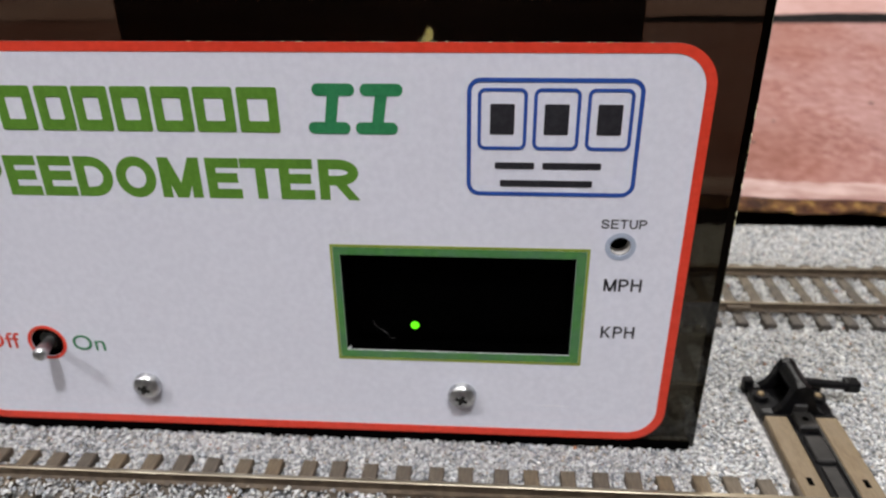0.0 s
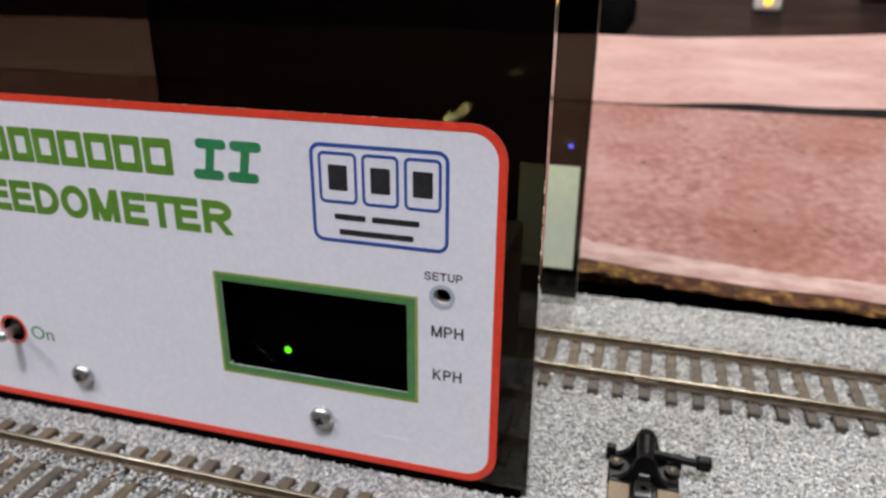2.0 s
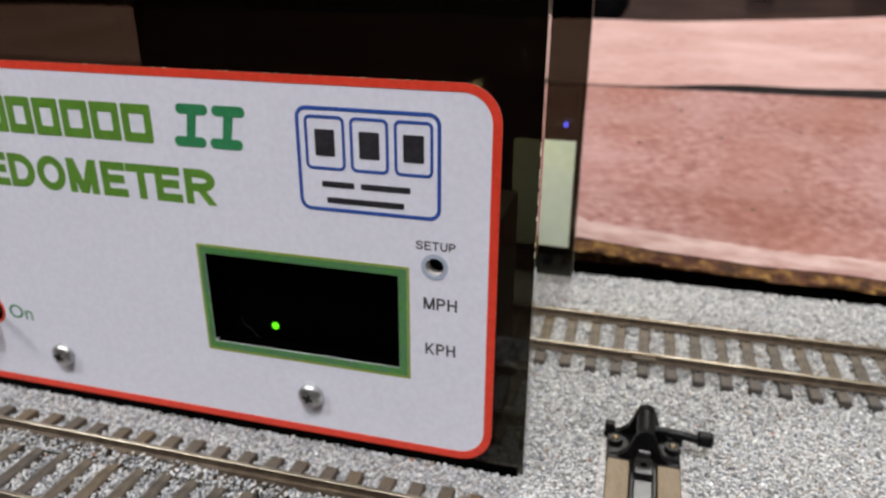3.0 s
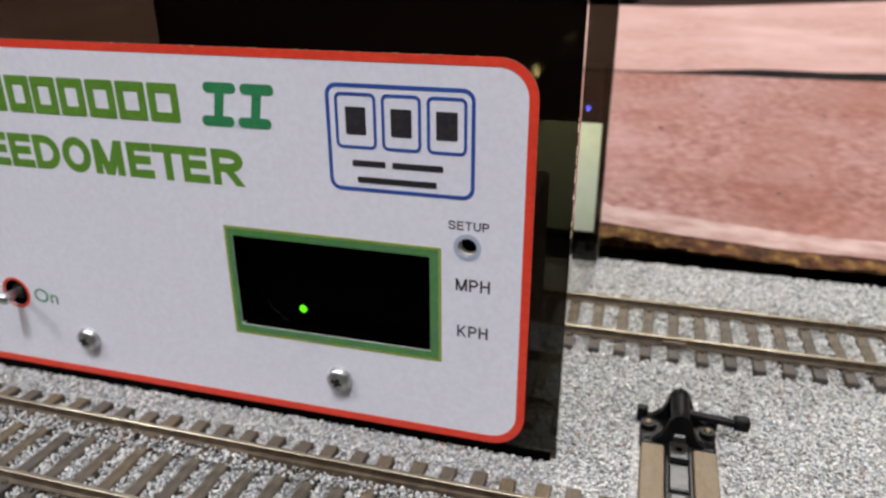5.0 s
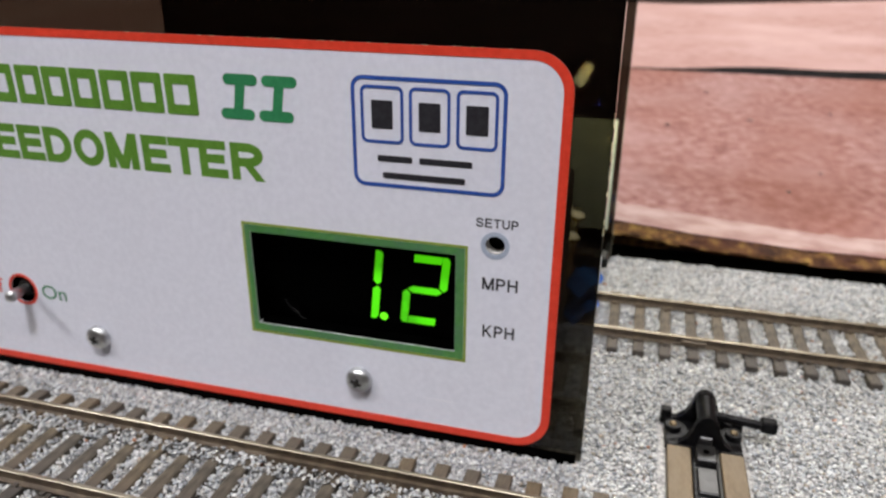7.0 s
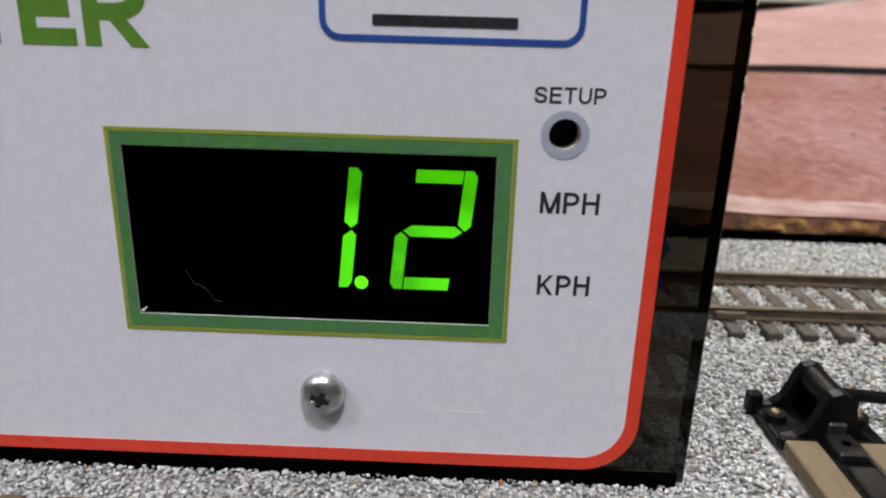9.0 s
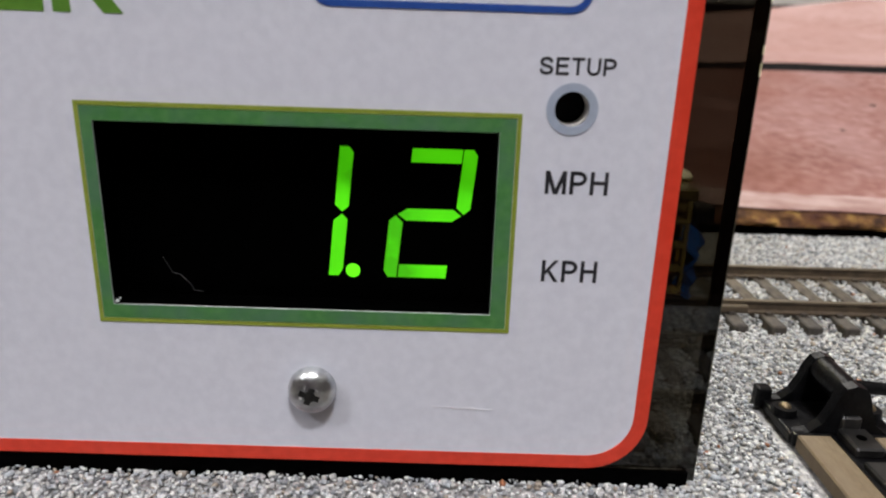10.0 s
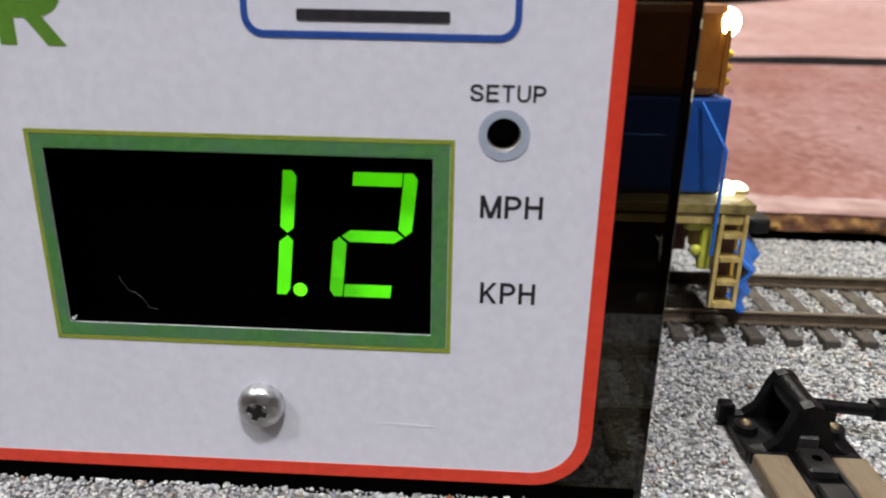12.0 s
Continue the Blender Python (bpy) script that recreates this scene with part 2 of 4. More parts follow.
def tube(bm, p, q, r, n=12, r2=None, caps=True):
    p, q = Vector(p) * MM, Vector(q) * MM
    ax = (q - p).normalized()
    u = ax.orthogonal().normalized()
    v = ax.cross(u)
    rings = []
    for c, rad in ((p, r), (q, r if r2 is None else r2)):
        rings.append([bm.verts.new(c + (u * math.cos(a) + v * math.sin(a)) * rad * MM) for a in [i * math.tau / n for i in range(n)]])
    for i in range(n):
        bm.faces.new((rings[0][i], rings[0][(i + 1) % n], rings[1][(i + 1) % n], rings[1][i]))
    if caps:
        bm.faces.new(rings[0][::-1])
        bm.faces.new(rings[1])


def dome(bm, c, r, h, axis, n=16, steps=5):
    """A spherical cap of foot radius r and height h, standing at c along axis."""
    c, ax = Vector(c), Vector(axis).normalized()
    u = ax.orthogonal().normalized()
    v = ax.cross(u)
    last = None
    for s in range(steps):
        a = s / steps * math.pi / 2
        ring = [bm.verts.new((c + ax * h * math.sin(a) + (u * math.cos(i * math.tau / n) + v * math.sin(i * math.tau / n)) * r * math.cos(a)) * MM) for i in range(n)]
        if last:
            for i in range(n):
                bm.faces.new((last[i], last[(i + 1) % n], ring[(i + 1) % n], ring[i]))
        last = ring
    top = bm.verts.new((c + ax * h) * MM)
    for i in range(n):
        bm.faces.new((last[i], last[(i + 1) % n], top))


def rounded(x0, x1, z0, z1, r, n=8):
    pts = []
    for cx, cz, a0 in ((x1 - r, z1 - r, 0), (x0 + r, z1 - r, 90), (x0 + r, z0 + r, 180), (x1 - r, z0 + r, 270)):
        for i in range(n + 1):
            a = radians(a0 + 90 * i / n)
            pts.append((cx + r * math.cos(a), cz + r * math.sin(a)))
    return pts


def circle(cx, cz, r, n=28):
    return [(cx + r * math.cos(i * math.tau / n), cz + r * math.sin(i * math.tau / n)) for i in range(n)]


def sheet(loops, y0, y1):
    """An upright sheet in the xz plane from y0 to y1, outlined by the first loop and pierced by the others."""
    bm = bmesh.new()
    edges = []
    for loop in loops:
        vs = [bm.verts.new((x * MM, y0 * MM, z * MM)) for x, z in loop]
        edges += [bm.edges.new((vs[i], vs[(i + 1) % len(vs)])) for i in range(len(vs))]
    bmesh.ops.triangle_fill(bm, use_beauty=True, edges=edges)
    bmesh.ops.recalc_face_normals(bm, faces=bm.faces[:])
    got = bmesh.ops.extrude_face_region(bm, geom=bm.faces[:])
    for v in got["geom"]:
        if isinstance(v, bmesh.types.BMVert):
            v.co.y = y1 * MM
    bmesh.ops.recalc_face_normals(bm, faces=bm.faces[:])
    return bm


def link_mesh(name, bm, mat, smooth=False):
    me = bpy.data.meshes.new(name)
    bm.to_mesh(me)
    bm.free()
    me.materials.append(mat)
    if smooth:
        me.shade_smooth()
        me.set_sharp_from_angle(angle=radians(40))
    return new(name, me)


def part(name, bm, mat, parent, label="", smooth=False):
    ob = link_mesh(name, bm, mat, smooth)
    ob.parent = parent
    if label:
        ob["label"] = label
    return ob


def thing(name, label, category, group=""):
    return tagged(new(name), label, category, group)


def soften(bm, width, segments=2):
    bmesh.ops.bevel(bm, geom=bm.edges[:], offset=width * MM, segments=segments, affect="EDGES", profile=0.5)
    return bm


def lettering(name, words, x0, x1, z0, z1, y, mat, parent, label=""):
    """Words in the built-in font, fitted into x0..x1, z0..z1 (mm) on the plane y."""
    cu = bpy.data.curves.new(name, "FONT")
    cu.body, cu.size, cu.extrude, cu.resolution_u = words, 1.0, 0.004, 4
    tmp = bpy.data.objects.new(name, cu)
    scene.collection.objects.link(tmp)
    bpy.context.view_layer.update()
    me = bpy.data.meshes.new_from_object(tmp.evaluated_get(bpy.context.evaluated_depsgraph_get()))
    bpy.data.objects.remove(tmp)
    co = np.zeros(len(me.vertices) * 3)
    me.vertices.foreach_get("co", co)
    co = co.reshape(-1, 3)
    lo, hi = co.min(0), co.max(0)
    out = np.empty_like(co)
    out[:, 0] = (x0 + (co[:, 0] - lo[0]) / (hi[0] - lo[0]) * (x1 - x0)) * MM
    out[:, 2] = (z0 + (co[:, 1] - lo[1]) / (hi[1] - lo[1]) * (z1 - z0)) * MM
    out[:, 1] = (y - 0.03 - (co[:, 2] - lo[2]) / max(1e-6, hi[2] - lo[2]) * 0.04) * MM
    me.vertices.foreach_set("co", out.ravel())
    me.name = name
    me.materials.clear()
    me.materials.append(mat)
    ob = new(name, me)
    ob.parent = parent
    if label:
        ob["label"] = label
    return ob


def smooth_line(pts, steps=6):
    """A Catmull-Rom line through the points."""
    out = []
    for i in range(len(pts) - 1):
        p = [Vector(pts[max(0, min(len(pts) - 1, i + k))]) for k in (-1, 0, 1, 2)]
        for j in range(steps):
            t = j / steps
            out.append(tuple(0.5 * (2 * p[1] + (p[2] - p[0]) * t + (2 * p[0] - 5 * p[1] + 4 * p[2] - p[3]) * t * t + (3 * p[1] - p[0] - 3 * p[2] + p[3]) * t ** 3)))
    return out + [tuple(pts[-1])]


def bowl(z0, z1, flat=0.5):
    """The right half of a round letter between two heights."""
    mid, half = (z0 + z1) / 2, (z1 - z0) / 2
    return [(0, z1)] + [(flat + (1 - flat) * math.cos(a), mid + half * math.sin(a)) for a in [math.pi / 2 - i * math.pi / 12 for i in range(13)]] + [(0, z0)]


CAPITALS = {
    "S": (0.67, [("line", smooth_line([(0.96, 0.73), (0.84, 0.93), (0.5, 1), (0.16, 0.93), (0.04, 0.74), (0.19, 0.58), (0.5, 0.5), (0.84, 0.41), (1, 0.24), (0.85, 0.06), (0.5, 0), (0.13, 0.07), (0, 0.29)]))]),
    "P": (0.62, [("stem", [(0, 0), (0, 1)]), ("line", bowl(0.46, 1))]),
    "R": (0.68, [("stem", [(0, 0), (0, 1)]), ("line", bowl(0.48, 1)), ("slant", [(0.45, 0.48), (1.0, 0)])]),
    "E": (0.62, [("stem", [(0, 0), (0, 1)]), ("stem", [(0, 1), (0.97, 1)]), ("stem", [(0, 0.52), (0.88, 0.52)]), ("stem", [(0, 0), (1, 0)])]),
    "D": (0.69, [("stem", [(0, 0), (0, 1)]), ("line", bowl(0, 1, 0.4))]),
    "O": (0.75, [("line", [(0.5 + 0.5 * math.cos(a), 0.5 + 0.5 * math.sin(a)) for a in [i * math.tau / 32 for i in range(33)]])]),
    "M": (0.78, [("stem", [(0, 0), (0, 1)]), ("stem", [(1, 0), (1, 1)]), ("slant", [(0, 1), (0.5, 0)]), ("slant", [(0.5, 0), (1, 1)])]),
    "T": (0.62, [("stem", [(0, 1), (1, 1)]), ("stem", [(0.5, 0), (0.5, 1)])]),
    "U": (0.66, [("line", [(0, 1.0)] + [(0.5 - 0.5 * math.cos(a), 0.36 - 0.36 * math.sin(a)) for a in [i * math.pi / 14 for i in range(15)]] + [(1, 1.0)])]),
    "K": (0.67, [("stem", [(0, 0), (0, 1)]), ("slant", [(0.02, 0.30), (0.96, 1)]), ("slant", [(0.34, 0.55), (1.0, 0)])]),
    "H": (0.66, [("stem", [(0, 0), (0, 1)]), ("stem", [(1, 0), (1, 1)]), ("stem", [(0, 0.53), (1, 0.53)])]),
}


def capital(bm, ch, x0, x1, z0, z1, w, y):
    """A printed capital of stroke width w, drawn stroke by stroke inside its box."""
    h = w / 2
    for k, (kind, pts) in enumerate(CAPITALS[ch][1]):
        p = [Vector((x0 + h + (x1 - x0 - w) * u, z0 + h + (z1 - z0 - w) * v)) for u, v in pts]
        left, right = [], []
        for i, c in enumerate(p):
            if kind == "slant":
                c = Vector((c.x, c.y + (h if c.y > p[1 - i].y else -h) * (abs(pts[i][1] - 0.5) > 0.45)))
                n = Vector((1.12, 0))
            else:
                a, b = p[max(0, i - 1)], p[min(len(p) - 1, i + 1)]
                if (p[0] - p[-1]).length < 1e-6 and i in (0, len(p) - 1):
                    a, b = p[-2], p[1]
                d = (b - a).normalized()
                n = Vector((-d.y, d.x))
                if kind == "stem" or (ch == "U" and i in (0, len(p) - 1)):
                    c = c + d * (h if i else -h)
            left.append(bm.verts.new(((c.x + n.x * h) * MM, (y - 0.03 - 0.004 * k) * MM, (c.y + n.y * h) * MM)))
            right.append(bm.verts.new(((c.x - n.x * h) * MM, (y - 0.03 - 0.004 * k) * MM, (c.y - n.y * h) * MM)))
        for i in range(len(p) - 1):
            bm.faces.new((left[i], left[i + 1], right[i + 1], right[i]))


def capitals(name, words, x0, x1, z0, z1, w, y, mat, parent, label="", gap=0.13):
    """A printed word in drawn capitals, fitted into x0..x1, z0..z1 (mm)."""
    bm = bmesh.new()
    unit = (x1 - x0) / (sum(CAPITALS[c][0] for c in words) + gap * (len(words) - 1))
    x = x0
    for c in words:
        wide = CAPITALS[c][0] * unit
        capital(bm, c, x, x + wide, z0, z1, w, y)
        x += wide + gap * unit
    return part(name, bm, mat, parent, label)


def bar(name, x0, x1, z0, z1, y, mat, parent, r=0.0, label=""):
    """A flat printed block."""
    loop = rounded(x0, x1, z0, z1, r, 4) if r else [(x0, z0), (x1, z0), (x1, z1), (x0, z1)]
    return part(name, sheet([loop], y - 0.07, y - 0.03), mat, parent, label)


# ---- room ----
def room():
    def slab(name, dims, mat, label, cat):
        bm = bmesh.new()
        box(bm, *dims)
        tagged(link_mesh(name, bm, mat), label, cat, kind="structure")
    slab("floor", (-2200, 2200, -2600, 1500, -1050, -1000), CARPET, "brown carpet floor of the train room", "floor")
    slab("ceiling", (-2200, 2200, -2600, 1500, 1400, 1450), PLASTER, "cream painted ceiling of the train room", "ceiling")
    slab("wall_north", (-2200, 2200, 1250, 1350, -1000, 1400), PANELLING, "dark wood panelled wall behind the layout", "wall")
    slab("wall_south", (-2200, 2200, -2600, -2500, -1000, 1400), PANELLING, "dark wood panelled wall", "wall")
    slab("wall_east", (2100, 2200, -2500, 1250, -1000, 1400), PANELLING, "dark wood panelled wall", "wall")
    slab("wall_west", (-2200, -2100, -2500, 1250, -1000, 1400), PANELLING, "dark wood panelled wall", "wall")


room()


# ---- layout ground ----
def ground():
    bm = bmesh.new()
    nx, ny = 160, 24
    x0, x1, y0, y1 = -700, 900, 50, 198.6
    grid = []
    for j in range(ny + 1):
        row = []
        for i in range(nx + 1):
            x, y = x0 + (x1 - x0) * i / nx, y0 + (y1 - y0) * j / ny
            z = -0.25 + 0.35 * noise.noise((x * 0.03, y * 0.03, 0)) if j < ny else -0.4
            row.append(bm.verts.new((x * MM, y * MM, z * MM)))
        grid.append(row)
    for j in range(ny):
        for i in range(nx):
            bm.faces.new((grid[j][i], grid[j][i + 1], grid[j + 1][i + 1], grid[j + 1][i]))
    tagged(link_mesh("ground", bm, BED, True), "grey glued ballast ground of the model railway", "ground", kind="structure")
    bm = bmesh.new()
    box(bm, -700, 900, 50, 198.4, -25, -2)
    tagged(link_mesh("layout_board", bm, VOID_BLACK), "black painted board under the ballast", "board", kind="structure")
    bm = bmesh.new()
    box(bm, -1200, 900, 198.6, 639.8, -40, -12)
    tagged(link_mesh("lower_board", bm, VOID_BLACK), "black board in the gap behind the ballast", "board", kind="structure")


ground()


def bench():
    """Plain posts and a rail that carry the layout boards."""
    root = tagged(new("bench_frame"), "dark wooden bench frame under the layout", "bench", kind="structure")
    for x in (-660, 100, 860):
        for y in (70, 600, 1200):
            bm = bmesh.new()
            box(bm, x - 30, x + 30, y - 18, y + 18, -1000, -40.2)
            part("post", bm, PANELLING, root)
    for y in (70, 150):
        bm = bmesh.new()
        box(bm, -690, 890, y - 18, y + 18, -40, -25.2)
        part("bearer", bm, PANELLING, root)


bench()

FRONT_Y, REAR_Y = 79.2, 157.4
TIE_TOP, RAIL_TOP = 1.6, 3.8
FRONT_PITCH, REAR_PITCH = 5.55, 6.0
FRONT_X0, REAR_X0 = -69.6, 39.8


def rail_mesh(name, x0, x1):
    """One rail: foot, web and rounded head, along x, standing on z = 0."""
    prof = [(-0.9, 0), (0.9, 0), (0.9, 0.25), (0.22, 0.5), (0.22, 1.5), (0.42, 1.7), (0.42, 2.08), (0.28, 2.2), (-0.28, 2.2), (-0.42, 2.08), (-0.42, 1.7), (-0.22, 1.5), (-0.22, 0.5), (-0.9, 0.25)]
    bm = bmesh.new()
    a = [bm.verts.new((x0 * MM, y * MM, z * MM)) for y, z in prof]
    b = [bm.verts.new((x1 * MM, y * MM, z * MM)) for y, z in prof]
    n = len(prof)
    for i in range(n):
        bm.faces.new((a[i], a[(i + 1) % n], b[(i + 1) % n], b[i]))
    bm.faces.new(a[::-1])
    bm.faces.new(b)
    return bm


def tie_mesh(half, width):
    bm = bmesh.new()
    box(bm, -width / 2, width / 2, -half, half, -0.4, TIE_TOP)
    bmesh.ops.bevel(bm, geom=[e for e in bm.edges if max(v.co.z for v in e.verts) > MM and abs(e.verts[0].co.z - e.verts[1].co.z) < 1e-6], offset=0.18 * MM, segments=1, affect="EDGES")
    for s in (-8.8, 8.8):
        for d in (-1.35, 1.35):
            box(bm, -0.45, 0.45, s + d - 0.4, s + d + 0.4, TIE_TOP, TIE_TOP + 0.5)
    me = bpy.data.meshes.new("tie")
    bm.to_mesh(me)
    bm.free()
    me.materials.append(TIE)
    return me


TRACK_TIES = []


def track(label, cy, first, pitch, x_from, x_to, half):
    root = tagged(new("track"), label, "track", "parallel tracks")
    root.matrix_basis = pose(0, cy * MM, 0)
    for s in (-8.8, 8.8):
        r = part("rail", rail_mesh("rail", x_from, x_to), NICKEL, root, "tarnished nickel silver rail")
        r.matrix_basis = pose(0, s * MM, (RAIL_TOP - 2.2) * MM)
        r.data.materials.append(RAIL_SIDE)
        for f in r.data.polygons:
            f.material_index = 0 if f.center.z > 2.1 * MM else 1
    k = math.ceil((x_from - first) / pitch)
    me = tie_mesh(half, 2.55)
    rng = random.Random(7)
    while first + k * pitch < x_to:
        x = first + k * pitch
        k += 1
        TRACK_TIES.append((x, cy, half))
        ob = new("tie", me)
        ob.parent = root
        ob.matrix_basis = pose((x + rng.uniform(-0.15, 0.15)) * MM, rng.uniform(-0.3, 0.3) * MM, rng.uniform(-0.12, 0.05) * MM, 0, 0, rng.uniform(-1.5, 1.5))
    return root


front_track = track("brown tie model track with tarnished rails in front of the speedometer", FRONT_Y, FRONT_X0, FRONT_PITCH, -190, 260, 15.2)
rear_track = track("brown tie model track running through the smoked portal", REAR_Y, REAR_X0, REAR_PITCH, -330, 420, 14.6)


def turnout_parts():
    """Switch point rails of the front track, the bar that moves them and the rail joiner of the rear track."""
    for s, bend in ((7.35, 0.35), (-7.6, -2.6)):
        bm = bmesh.new()
        box(bm, -16, 55, -0.32, 0.32, 0, 1.35)
        ob = part("point_rail", bm, RAIL_SIDE, front_track, "thin dark switch point rail")
        ob.matrix_basis = pose(0, s * MM, TIE_TOP * MM, 0, 0, bend)
    bm = bmesh.new()
    box(bm, 55.6, 58.4, -12, 13, 0.5, 1.5)
    part("throw_bar", soften(bm, 0.2, 1), BLACK_PLASTIC, front_track, "black plastic throw bar")
    for x in (53.7, 62.8):
        bm = bmesh.new()
        box(bm, x - 2.05, x + 2.05, 10, 31.0, 0, 2.0)
        tie = part("head_tie", soften(bm, 0.2, 1), TIE_PLASTIC, front_track, "long tan plastic switch tie")
        bm = bmesh.new()
        box(bm, x - 0.45, x + 0.45, 13.4, 15.2, 1.9, 2.03)
        part("slot", bm, DISPLAY_BLACK, tie, "small black slot")
    bm = bmesh.new()
    box(bm, 55.0, 60.5, -10.0, -8.9, 1.65, 3.1)
    part("rail_joiner", soften(bm, 0.2, 1), RAIL_SIDE, rear_track, "metal rail joiner")


turnout_parts()


# ---- ballast stones ----
def ballast():
    rng = np.random.default_rng(5)
    n = 222000
    x = rng.uniform(-100, 185, n)
    y = rng.uniform(52, 198.8, n)
    keep = x < 62 + (y - 50) * 0.85
    keep &= ~((x < 30) & (y > 108) & (rng.uniform(0, 1, n) < 0.6))
    keep &= ~((y > 103) & (y < 106.4) & (x < 37) & (x > -100))
    keep &= ~((x > 50) & (x < 66) & (y > 88) & (y < 121))
    high = np.zeros(n, bool)
    for cy, first, pitch, half in ((FRONT_Y, FRONT_X0, FRONT_PITCH, 15.2), (REAR_Y, REAR_X0, REAR_PITCH, 14.6)):
        off = (x - first + pitch / 2) % pitch - pitch / 2
        drift = (cy == FRONT_Y) & (y - cy > 4.2) & (y - cy < 8.0) & (rng.uniform(0, 1, n) < 0.55)
        keep &= ~((np.abs(off) < 1.32) & (np.abs(y - cy) < half) & ~drift)
        high |= drift
        keep &= ~(np.abs(np.abs(y - cy) - 8.8) < 0.95)
    x, y, high = x[keep], y[keep], high[keep]
    n = len(x)
    size = rng.uniform(0.15, 0.29, n) * np.where(rng.uniform(0, 1, n) < 0.12, 1.5, 1.0)
    base = np.full(n, 0.0)
    for cy, half in ((FRONT_Y, 15.2), (REAR_Y, 14.6)):
        base = np.maximum(base, np.clip(1.0 - (np.abs(y - cy) - half + 5.0) / 4.0, 0, 1) * 0.95)
    z = base + rng.uniform(-0.15, 0.40, n) + 0.85 * high
    cube = np.array([(i, j, k) for k in (-1, 1) for j in (-1, 1) for i in (-1, 1)], float)
    v = cube[None] * 0.72 + rng.uniform(-0.42, 0.42, (n, 8, 3))
    v *= (size[:, None] * np.stack([rng.uniform(0.8, 1.3, n), rng.uniform(0.8, 1.3, n), rng.uniform(0.6, 1.0, n)], 1))[:, None, :]
    a = rng.uniform(0, np.pi, n)
    c, s = np.cos(a)[:, None], np.sin(a)[:, None]
    vx = v[..., 0] * c - v[..., 1] * s
    vy = v[..., 0] * s + v[..., 1] * c
    v = np.stack([vx + x[:, None], vy + y[:, None], v[..., 2] + z[:, None]], -1) * MM
    quads = np.array([(0, 2, 3, 1), (4, 5, 7, 6), (0, 1, 5, 4), (2, 6, 7, 3), (0, 4, 6, 2), (1, 3, 7, 5)])
    f = (quads[None] + (np.arange(n) * 8)[:, None, None]).reshape(-1, 4)
    me = bpy.data.meshes.new("ballast")
    me.vertices.add(n * 8)
    me.vertices.foreach_set("co", v.ravel())
    me.loops.add(f.size)
    me.loops.foreach_set("vertex_index", f.ravel().astype(np.int32))
    me.polygons.add(len(f))
    me.polygons.foreach_set("loop_start", np.arange(0, f.size, 4, dtype=np.int32))
    me.update(calc_edges=True)
    me.materials.append(BALLAST)
    me.materials.append(RUST_STONE)
    me.polygons.foreach_set("material_index", np.repeat(rng.uniform(0, 1, n) < 0.004, 6).astype(np.int32))
    tagged(new("ballast", me), "loose mixed grey and white ballast stones", "ballast", kind="stuff")


ballast()


